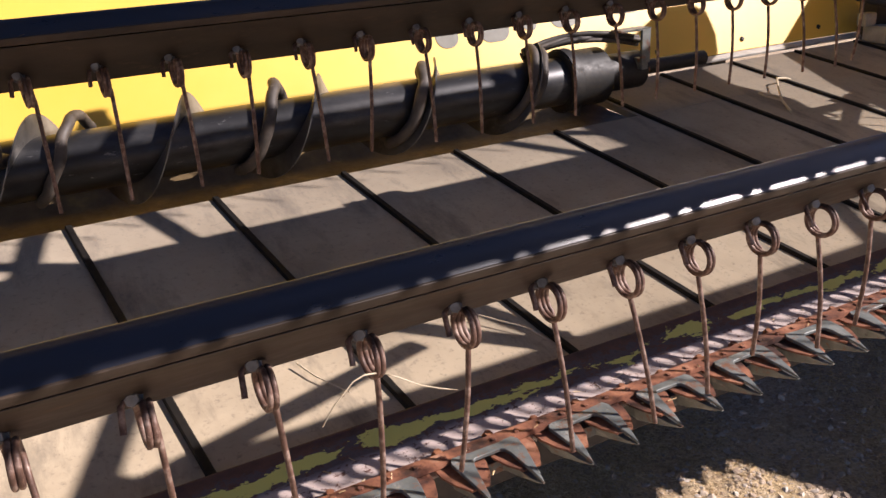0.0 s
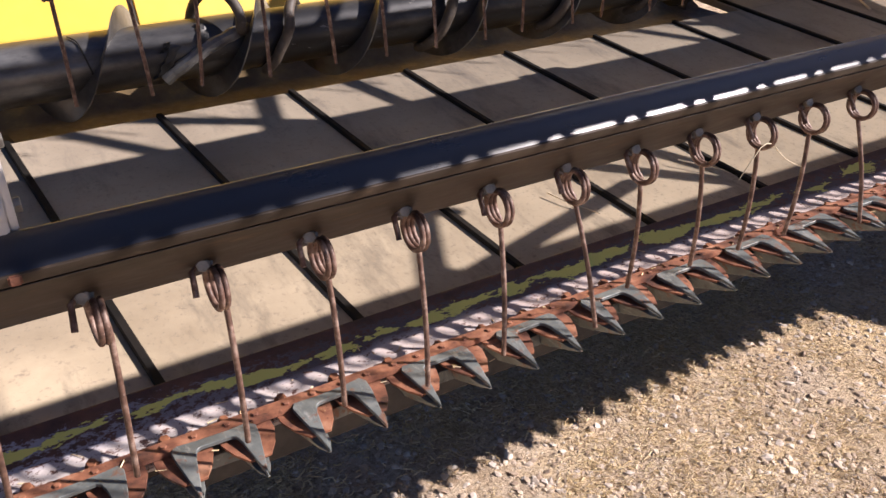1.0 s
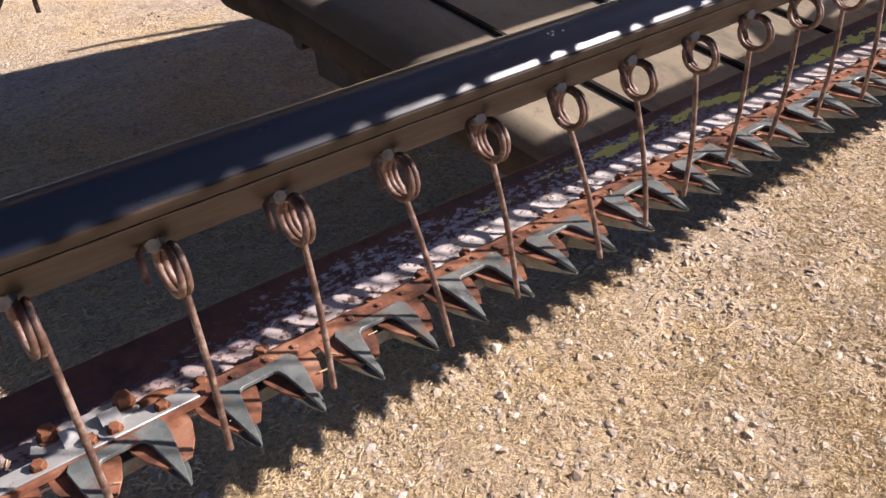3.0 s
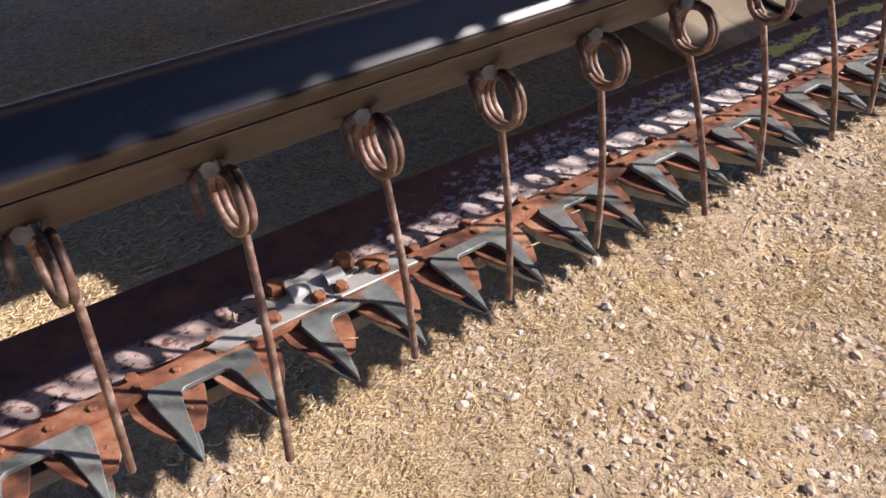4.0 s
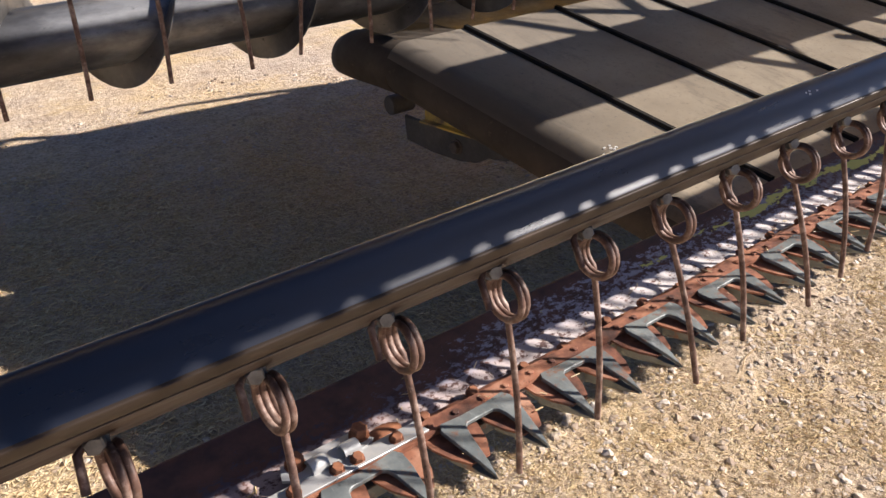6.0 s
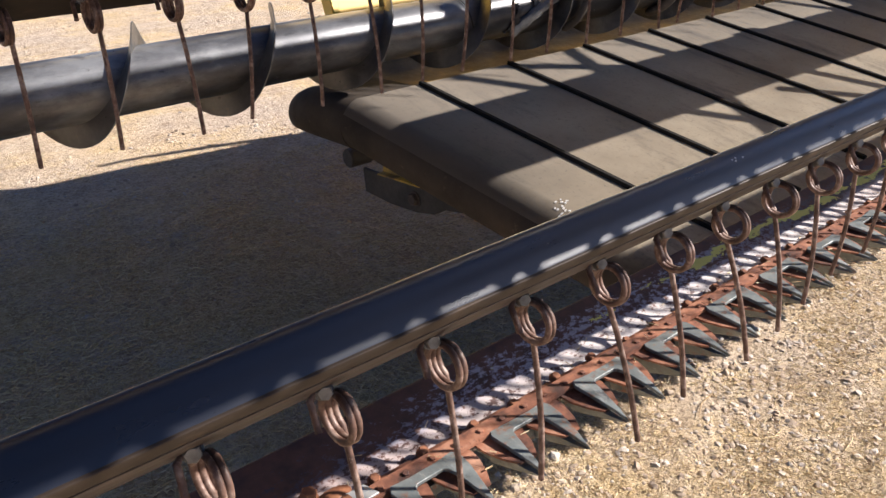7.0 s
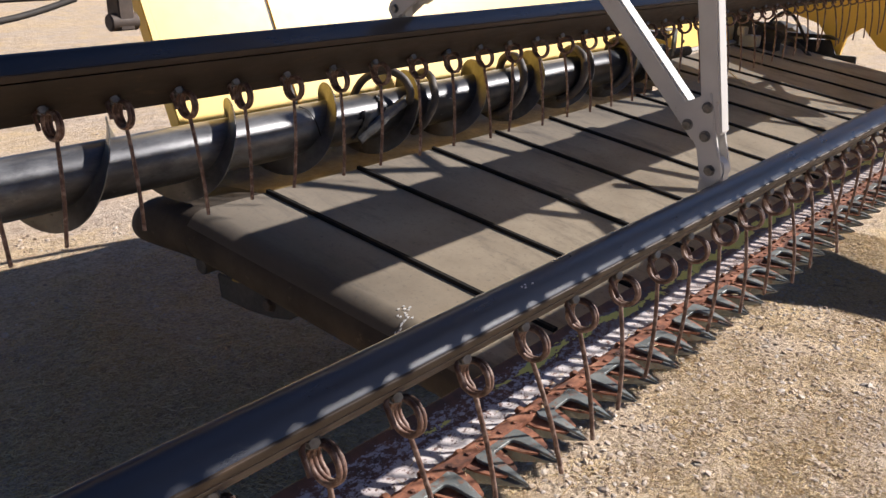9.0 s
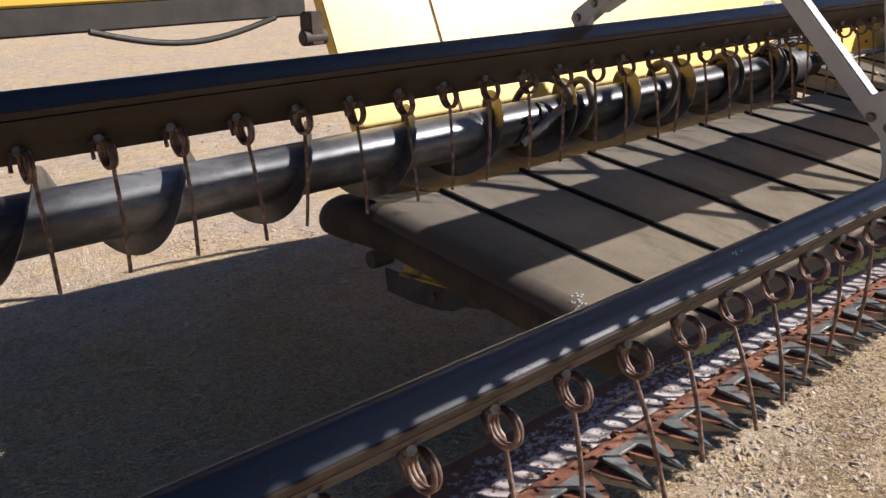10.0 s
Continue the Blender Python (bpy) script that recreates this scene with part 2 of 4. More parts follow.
def _cutter(t, b):
    # lavender-grey old paint, rust bitten through it, rustier towards the opening, and leftovers of green-yellow paint
    geo = t.nodes.new("ShaderNodeNewGeometry")
    sep = t.nodes.new("ShaderNodeSeparateXYZ")
    t.links.new(geo.outputs["Position"], sep.inputs[0])
    big = world_noise(t, 5, 6, 0.6)
    flake = world_noise(t, 95, 8, 0.78, (0.7, 1, 1))
    rust = ramp(t, world_noise(t, 30, 6, 0.65), [(0.3, (0.040, 0.020, 0.018)), (0.7, (0.135, 0.055, 0.036))])
    pale = ramp(t, flake, [(0.3, (0.36, 0.325, 0.32)), (0.7, (0.66, 0.60, 0.56))])
    dull = ramp(t, flake, [(0.3, (0.045, 0.036, 0.042)), (0.7, (0.12, 0.10, 0.115))])

    def math_node(op, a, c):
        m = t.nodes.new("ShaderNodeMath")
        m.operation = op
        for s, v in zip(m.inputs, (a, c)):
            if hasattr(v, "is_linked"):
                t.links.new(v, s)
            else:
                s.default_value = v
        return m.outputs[0]

    def ranged(src, a, b, lo=0.0, hi=1.0):
        m = t.nodes.new("ShaderNodeMapRange")
        m.inputs["From Min"].default_value, m.inputs["From Max"].default_value = a, b
        m.inputs["To Min"].default_value, m.inputs["To Max"].default_value = lo, hi
        t.links.new(src, m.inputs[0])
        return m.outputs[0]
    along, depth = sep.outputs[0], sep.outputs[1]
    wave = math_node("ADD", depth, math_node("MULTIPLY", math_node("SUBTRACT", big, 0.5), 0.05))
    # the rear half is duller from the middle of the header on, and rustier towards its near end
    # its front edge follows the bat's shadow: the dark tone is painted shade
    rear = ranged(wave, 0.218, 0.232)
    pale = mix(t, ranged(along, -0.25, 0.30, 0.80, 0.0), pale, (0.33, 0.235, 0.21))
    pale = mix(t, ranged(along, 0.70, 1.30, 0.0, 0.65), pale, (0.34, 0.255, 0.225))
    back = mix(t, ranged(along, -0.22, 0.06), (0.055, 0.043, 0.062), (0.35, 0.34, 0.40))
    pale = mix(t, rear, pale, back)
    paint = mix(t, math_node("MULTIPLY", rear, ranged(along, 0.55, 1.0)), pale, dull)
    rusty = math_node("MULTIPLY", ranged(along, -0.28, 0.10, 0.105, 0.0), ranged(wave, 0.236, 0.262))
    f = math_node("ADD", math_node("ADD", flake, rusty), ranged(depth, 0.272, 0.288, 0.0, 0.16))
    f = math_node("ADD", f, math_node("MULTIPLY", big, 0.14))
    f = math_node("ADD", f, math_node("MULTIPLY", ranged(depth, 0.218, 0.236, 1.0, 0.0), -0.065))
    f = math_node("ADD", f, math_node("MULTIPLY", ranged(along, 0.45, 0.9, 1.0, 0.0), 0.028))
    mask = ramp(t, f, [(0.555, grey(0)), (0.60, grey(1))])
    col = mix(t, mask, paint, rust)
    # green-yellow paint band along the middle of the sloping face
    wob = world_noise(t, 9, 3, 0.6, (1, 0.1, 0.1))
    zz = math_node("ADD", sep.outputs[1], math_node("MULTIPLY", math_node("SUBTRACT", wob, 0.5), 0.055))
    band = math_node("SUBTRACT", 1.0, math_node("MULTIPLY", math_node("ABSOLUTE", math_node("SUBTRACT", zz, 0.2535), 0), 78))
    patch = math_node("ADD", band, math_node("MULTIPLY", math_node("SUBTRACT", world_noise(t, 26, 5, 0.7, (0.5, 1, 1)), 0.487), 7.0))
    start = t.nodes.new("ShaderNodeMapRange")
    start.inputs["From Min"].default_value, start.inputs["From Max"].default_value = 0.3, 0.75
    start.inputs["To Min"].default_value, start.inputs["To Max"].default_value = -1.6, 0.0
    t.links.new(sep.outputs[0], start.inputs[0])
    ymask = ramp(t, math_node("ADD", patch, start.outputs[0]), [(0.40, grey(0)), (0.46, grey(1))])
    col = mix(t, ymask, col, (0.66, 0.62, 0.15))
    t.links.new(col, b.inputs["Base Color"])
    b.inputs["Roughness"].default_value = 0.6
    bump(t, b, flake, 0.5, 0.0006)


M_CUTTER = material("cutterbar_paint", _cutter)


def _ground(t, b):
    patch = world_noise(t, 0.9, 5, 0.6)
    mid = world_noise(t, 7, 8, 0.7)
    fine = world_noise(t, 70, 8, 0.75)
    a = ramp(t, mid, [(0.3, (0.43, 0.305, 0.175)), (0.5, (0.63, 0.47, 0.285)), (0.72, (0.76, 0.60, 0.39))])
    c = ramp(t, mid, [(0.3, (0.42, 0.315, 0.225)), (0.7, (0.68, 0.555, 0.42))])
    col = mix(t, ramp(t, patch, [(0.4, grey(0)), (0.6, grey(1))]), a, c)
    drift = world_noise(t, 3.2, 5, 0.65)
    col = mix(t, ramp(t, drift, [(0.52, grey(0)), (0.66, grey(0.65))]), col, (0.66, 0.475, 0.215))
    col = mix(t, ramp(t, drift, [(0.32, grey(0.5)), (0.46, grey(0))]), col, (0.47, 0.385, 0.315))
    grit = world_noise(t, 26, 8, 0.78)
    col = mix(t, ramp(t, grit, [(0.36, grey(0.65)), (0.47, grey(0))]), col, (0.24, 0.155, 0.09))
    col = mix(t, ramp(t, grit, [(0.56, grey(0)), (0.66, grey(0.75))]), col, (0.80, 0.68, 0.50))
    col = mix(t, ramp(t, fine, [(0.35, grey(0.8)), (0.50, grey(0))]), col, (0.19, 0.125, 0.075))
    col = mix(t, ramp(t, fine, [(0.56, grey(0)), (0.68, grey(0.8))]), col, (0.79, 0.665, 0.48))
    t.links.new(col, b.inputs["Base Color"])
    b.inputs["Roughness"].default_value = 0.95
    add = t.nodes.new("ShaderNodeMath")
    add.operation = "MULTIPLY_ADD"
    add.inputs[1].default_value = 0.35
    t.links.new(fine, add.inputs[0])
    t.links.new(mid, add.inputs[2])
    add2 = t.nodes.new("ShaderNodeMath")
    add2.operation = "MULTIPLY_ADD"
    add2.inputs[1].default_value = 0.7
    t.links.new(grit, add2.inputs[0])
    t.links.new(add.outputs[0], add2.inputs[2])
    bump(t, b, add2.outputs[0], 1.0, 0.022)


M_GROUND = material("dry_dirt", _ground)


def _island(name, stops):
    def build(t, b):
        g = t.nodes.new("ShaderNodeNewGeometry")
        col = ramp(t, g.outputs["Random Per Island"], stops)
        n = world_noise(t, 90, 5, 0.7)
        col = mix(t, ramp(t, n, [(0.3, grey(0.35)), (0.6, grey(0))]), col, (0.16, 0.13, 0.10))
        t.links.new(col, b.inputs["Base Color"])
        b.inputs["Roughness"].default_value = 0.85
        bump(t, b, n, 0.6, 0.002)
    return material(name, build)


M_STONES = _island("gravel_stones", [(0.0, (0.30, 0.22, 0.155)), (0.45, (0.54, 0.43, 0.315)), (0.75, (0.50, 0.43, 0.37)), (1.0, (0.72, 0.63, 0.52))])
M_LITTER = _island("straw_litter", [(0.0, (0.40, 0.265, 0.12)), (0.35, (0.69, 0.52, 0.26)), (1.0, (0.83, 0.69, 0.43))])


# ---- builders ----
WORLD = {}


def mesh(name, verts, faces, mat=None, smooth=None):
    me = bpy.data.meshes.new(name)
    me.from_pydata([tuple(v) for v in verts], [], faces)
    bm = bmesh.new()
    bm.from_mesh(me)
    bmesh.ops.recalc_face_normals(bm, faces=bm.faces)
    bm.to_mesh(me)
    bm.free()
    if smooth is not None:
        for p in me.polygons:
            p.use_smooth = True
        me.set_sharp_from_angle(angle=radians(smooth))
    if mat:
        me.materials.append(mat)
    me.update()
    return me


def thing(name, loc, label, category, group="", kind=""):
    ob = new(name)
    ob.location = loc
    ob.empty_display_size = 0.1
    WORLD[ob] = Vector(loc)
    return tagged(ob, label, category, group, kind)


def part(name, me, parent, loc=(0, 0, 0), label=""):
    ob = new(name, me)
    ob.parent = parent
    ob.location = Vector(loc) - WORLD[parent]
    WORLD[ob] = Vector(loc)
    if label:
        tagged(ob, label)
    return ob


def prism(profile, x0, x1):
    """A closed y-z outline drawn out along x."""
    n = len(profile)
    v = [(x0, y, z) for y, z in profile] + [(x1, y, z) for y, z in profile]
    f = [(i, (i + 1) % n, n + (i + 1) % n, n + i) for i in range(n)] + [tuple(range(n)), tuple(range(2 * n - 1, n - 1, -1))]
    return v, f


def plate(outline, z0, z1):
    """An x-y outline with thickness."""
    n = len(outline)
    v = [(x, y, z0) for x, y in outline] + [(x, y, z1) for x, y in outline]
    f = [(i, (i + 1) % n, n + (i + 1) % n, n + i) for i in range(n)] + [tuple(range(n)), tuple(range(2 * n - 1, n - 1, -1))]
    return v, f


def side_plate(outline, x0, x1):
    """A y-z outline with thickness in x."""
    return prism(outline, x0, x1)


def join(*shapes):
    v, f = [], []
    for sv, sf in shapes:
        o = len(v)
        v += list(sv)
        f += [tuple(i + o for i in q) for q in sf]
    return v, f


def sweep(points, r, n=8, cap=True):
    """A round bar along a line of points; r is one radius or one for each point."""
    pts = [Vector(p) for p in points]
    rr = r if isinstance(r, (list, tuple)) else [r] * len(pts)
    v, f = [], []
    side = None
    for i, p in enumerate(pts):
        d = (pts[min(i + 1, len(pts) - 1)] - pts[max(i - 1, 0)]).normalized()
        if side is None:
            side = d.orthogonal().normalized()
        side = (side - d * side.dot(d)).normalized()
        up = d.cross(side)
        for k in range(n):
            a = 2 * math.pi * k / n
            v.append(p + (side * math.cos(a) + up * math.sin(a)) * rr[i])
    for i in range(len(pts) - 1):
        for k in range(n):
            f.append((i * n + k, i * n + (k + 1) % n, (i + 1) * n + (k + 1) % n, (i + 1) * n + k))
    if cap:
        f += [tuple(range(n)), tuple(range(len(v) - n, len(v)))]
    return v, f


def tube_x(yc, zc, r, x0, x1, n=40, steps=1):
    return sweep([(x0 + (x1 - x0) * i / steps, yc, zc) for i in range(steps + 1)], r, n)


def box(x0, x1, y0, y1, z0, z1):
    return prism([(y0, z0), (y1, z0), (y1, z1), (y0, z1)], x0, x1)


def bar(a, b, w, h, roll=Vector((1, 0, 0))):
    """A square bar from a to b, w wide along roll and h deep."""
    a, b = Vector(a), Vector(b)
    d = (b - a).normalized()
    s = (roll - d * roll.dot(d)).normalized() * (w / 2)
    u = d.cross(s).normalized() * (h / 2)
    v = [p + i * s + j * u for p in (a, b) for i, j in ((-1, -1), (1, -1), (1, 1), (-1, 1))]
    return v, [(0, 1, 2, 3), (4, 5, 6, 7), (0, 1, 5, 4), (1, 2, 6, 5), (2, 3, 7, 6), (3, 0, 4, 7)]


def bevelled(shape, width, mat, name, segments=2, angle=30):
    me = mesh(name, *shape)
    bm = bmesh.new()
    bm.from_mesh(me)
    bmesh.ops.remove_doubles(bm, verts=bm.verts, dist=1e-6)
    edges = [e for e in bm.edges if len(e.link_faces) == 2 and e.calc_face_angle(0) > radians(angle)]
    bmesh.ops.bevel(bm, geom=edges, offset=width, segments=segments, affect="EDGES", clamp_overlap=True)
    bm.to_mesh(me)
    bm.free()
    for p in me.polygons:
        p.use_smooth = True
    me.set_sharp_from_angle(angle=radians(40))
    me.materials.append(mat)
    return me


def hex_bolt(r, h, axis, base=(0, 0, 0)):
    """A hexagon head with a bevelled crown and a washer under it."""
    z = Vector(axis).normalized()
    x = z.orthogonal().normalized()
    y = z.cross(x)
    b = Vector(base)
    v, f = [], []
    for rad, hh, n in ((r * 1.25, 0, 12), (r * 1.25, h * 0.18, 12)):
        for k in range(n):
            a = 2 * math.pi * k / n
            v.append(b + x * math.cos(a) * rad + y * math.sin(a) * rad + z * hh)
    f += [(k, (k + 1) % 12, 12 + (k + 1) % 12, 12 + k) for k in range(12)] + [tuple(range(12)), tuple(range(12, 24))]
    o = len(v)
    for rad, hh in ((r, h * 0.18), (r, h * 0.85), (r * 0.82, h)):
        for k in range(6):
            a = 2 * math.pi * k / 6
            v.append(b + x * math.cos(a) * rad + y * math.sin(a) * rad + z * hh)
    for s in range(2):
        f += [(o + 6 * s + k, o + 6 * s + (k + 1) % 6, o + 6 * s + 6 + (k + 1) % 6, o + 6 * s + 6 + k) for k in range(6)]
    f += [tuple(o + 12 + k for k in range(6)), tuple(o + k for k in range(6))]
    return v, f


# ---- ground ----
def ground_h(x, y):
    near = max(0.0, 1 - max(abs(x - 1.2) - 2.2, abs(y - 1.0) - 1.4, 0) / 1.5)
    far = max(0.0, 1 - max(abs(x - 1.5), abs(y - 2)) / 8)
    h = (noise.noise(Vector((x * 1.3, y * 1.3, 0))) - 0.15) * 0.014 * far
    return h + near * (0.0055 * noise.noise(Vector((x * 9, y * 9, 3))) + 0.0042 * noise.noise(Vector((x * 24, y * 24, 5))))


def ground_sheet():
    v, f = [], []
    xs = [-60, -30, -15, -8, -4, -2.5, -1.8] + [-1.4 + 0.028 * i for i in range(182)] + [4.0, 4.6, 5.5, 7, 10, 20, 35, 60]
    ys = [-60, -30, -15, -8, -4, -2, -1] + [-0.5 + 0.028 * i for i in range(112)] + [2.8, 3.2, 4, 5, 7, 10, 14, 20, 35, 60]
    for y in ys:
        for x in xs:
            v.append((x, y, ground_h(x, y)))
    n = len(xs)
    for j in range(len(ys) - 1):
        for i in range(n - 1):
            f.append((j * n + i, j * n + i + 1, (j + 1) * n + i + 1, (j + 1) * n + i))
    me = mesh("ground", v, f, M_GROUND, 60)
    tagged(new("ground", me), "dry dirt yard with gravel and scattered straw", "ground", kind="structure")


ground_sheet()


def stones():
    rng = random.Random(4)
    shapes = []
    for _ in range(6):
        bm = bmesh.new()
        bmesh.ops.create_icosphere(bm, subdivisions=1, radius=1)
        for w in bm.verts:
            w.co *= 0.72 + 0.5 * rng.random()
        shapes.append(([w.co.copy() for w in bm.verts], [tuple(w.index for w in q.verts) for q in bm.faces]))
        bm.free()
    v, f = [], []

    def drop(x, y, s):
        sv, sf = rng.choice(shapes)
        m = Matrix.LocRotScale((x, y, ground_h(x, y) - s * 0.12), Euler((rng.gauss(0, 0.35), rng.gauss(0, 0.35), rng.random() * 6)),
                               (s, s * (0.55 + 0.45 * rng.random()), s * (0.30 + 0.40 * rng.random())))
        o = len(v)
        v.extend(m @ p for p in sv)
        f.extend(tuple(i + o for i in q) for q in sf)
    count = 0
    while count < 15000:
        x, y = rng.uniform(-0.9, 4.2), (rng.uniform(-0.35, 0.95) if rng.random() < 0.66 else rng.uniform(0.9, 3.6))
        dense = noise.noise(Vector((x * 1.1 + 3, y * 1.1, 2))) * 0.7 + 0.16 + 0.10 * min(x, 2) + 0.9 * noise.noise(Vector((x * 4.5, y * 4.5, 7)))
        if y > 1.2:
            dense *= 0.7
        if rng.random() > dense:
            continue
        drop(x, y, 0.002 + 0.013 * rng.random() ** 3.0)
        count += 1
    octa = [Vector(q) for q in ((1, 0, 0), (-1, 0, 0), (0, 1, 0), (0, -1, 0), (0, 0, 1), (0, 0, -1))]
    tri = [(0, 2, 4), (2, 1, 4), (1, 3, 4), (3, 0, 4), (2, 0, 5), (1, 2, 5), (3, 1, 5), (0, 3, 5)]
    for _ in range(42000):
        x, y = rng.uniform(-0.6, 3.9), rng.uniform(-0.35, 0.95)
        if rng.random() > 0.35 + 0.15 * min(x, 2.5) + 0.8 * noise.noise(Vector((x * 4.5, y * 4.5, 7))):
            continue
        s = 0.0012 + 0.0038 * rng.random() ** 2
        m = Matrix.LocRotScale((x, y, ground_h(x, y) + s * 0.1), Euler((rng.gauss(0, 0.4), rng.gauss(0, 0.4), rng.random() * 6)), (s, s * rng.uniform(0.5, 1), s * rng.uniform(0.3, 0.7)))
        o = len(v)
        v.extend(m @ p for p in octa)
        f.extend(tuple(i + o for i in q) for q in tri)
    for _ in range(760):
        x, y = 0.15 + 3.4 * rng.random() ** 1.4, rng.uniform(-0.3, 0.8)
        for _k in range(rng.randrange(1, 7)):
            drop(x + rng.gauss(0, 0.03), y + rng.gauss(0, 0.03), rng.uniform(0.004, 0.010) + 0.011 * rng.random() ** 3)
    for _ in range(1500):
        drop(rng.uniform(-2, 7), rng.uniform(2.5, 8), 0.004 + 0.016 * rng.random() ** 2.5)
    me = mesh("gravel", v, f, M_STONES)
    tagged(new("gravel", me), "loose pale gravel stones lying on the dirt", "gravel", kind="stuff")


stones()


def litter():
    rng = random.Random(9)
    v, f = [], []

    def stalk(x, y, z, length, r, yaw, tilt, bend, segs=2):
        d = Vector((math.cos(yaw) * math.cos(tilt), math.sin(yaw) * math.cos(tilt), math.sin(tilt)))
        s = Vector((-math.sin(yaw), math.cos(yaw), 0))
        o = len(v)
        p = Vector((x, y, z + ground_h(x, y)))
        for i in range(segs + 1):
            c = p + d * (length * (i / segs - 0.5)) + s * bend * length * (0.25 if segs == 2 and i == 1 else -0.12)
            w = r * (1 - 0.3 * i / segs)
            v.extend((c + s * w, c - s * w, c + Vector((0, 0, w * 1.2))))
        for i in range(segs):
            for k in range(3):
                f.append((o + 3 * i + k, o + 3 * i + (k + 1) % 3, o + 3 * i + 3 + (k + 1) % 3, o + 3 * i + 3 + k))
    count = 0
    while count < 190000:
        x, y = rng.uniform(-1.0, 3.9), (rng.uniform(-0.35, 0.95) if rng.random() < 0.80 else rng.uniform(0.9, 3.4))
        dense = 0.62 + 0.55 * noise.noise(Vector((x * 6, y * 6, 4))) - noise.noise(Vector((x * 1.1 + 3, y * 1.1, 2))) * 0.9 - 0.07 * min(x, 2.5)
        if rng.random() > dense:
            continue
        long = rng.random() < 0.22
        stalk(x, y, 0.001 + 0.004 * rng.random(), (0.012 + 0.028 * rng.random() ** 2) if long else (0.004 + 0.011 * rng.random()),
              0.0004 + 0.0008 * rng.random() ** 1.5, rng.random() * 6.3, rng.uniform(-0.25, 0.4), rng.uniform(-1.4, 1.4), 2 if long else 1)
        count += 1
    for _ in range(30000):
        stalk(rng.uniform(-1.3, 0.9), rng.uniform(0.85, 2.5), 0.002 + 0.004 * rng.random(), 0.006 + 0.034 * rng.random() ** 2.2, 0.0006 + 0.0008 * rng.random() ** 1.5,
              rng.random() * 6.3, rng.uniform(-0.2, 0.35), rng.uniform(-1.3, 1.3))
    for _ in range(6000):
        stalk(rng.uniform(-1.1, 2.0), rng.uniform(0.8, 2.7), 0.002 + 0.005 * rng.random(), 0.015 + 0.05 * rng.random() ** 2.0, 0.0008 + 0.0010 * rng.random() ** 1.5,
              rng.random() * 6.3, rng.uniform(-0.1, 0.35), rng.uniform(-1.3, 1.3))
    for _ in range(40000):
        x, y = rng.uniform(-1.3, 2.3), rng.uniform(0.6, 2.9)
        if rng.random() > 0.5 + 0.9 * noise.noise(Vector((x * 3.2, y * 3.2, 11))):
            continue
        stalk(x, y, 0.003 + 0.006 * rng.random(), 0.008 + 0.030 * rng.random() ** 2.0, 0.0011 + 0.0012 * rng.random() ** 1.5,
              rng.random() * 6.3, rng.uniform(-0.1, 0.45), rng.uniform(-1.3, 1.3))
    for _ in range(60):
        stalk(rng.uniform(-0.5, 3), rng.uniform(0, 3), 0.006, rng.uniform(0.06, 0.13), 0.0016, rng.random() * 6.3, 0.02, rng.uniform(-0.4, 0.4))
    me = mesh("straw_litter", v, f, M_LITTER)
    tagged(new("straw_litter", me), "short dry straw stalks strewn over the dirt", "straw", kind="stuff")


litter()

# ---- header: frame, cutterbar, guards, knife ----
X_END = 4.55
header = thing("draper_header", (1.9, 0.7, 0.55), "raised crop-cutting header with rusty cutterbar and yellow back sheet", "header")

# cutterbar: front ledge, broad plate rising gently to a ridge, rear leg
CB = [(0.165, 0.681), (0.180, 0.690), (0.286, 0.7015), (0.2905, 0.7045), (0.2955, 0.7040), (0.299, 0.700), (0.304, 0.612), (0.299, 0.612), (0.292, 0.694), (0.182, 0.683), (0.165, 0.674)]
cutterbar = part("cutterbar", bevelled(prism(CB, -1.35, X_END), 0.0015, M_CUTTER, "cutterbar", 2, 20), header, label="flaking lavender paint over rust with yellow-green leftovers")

GUARD_Z = 0.706


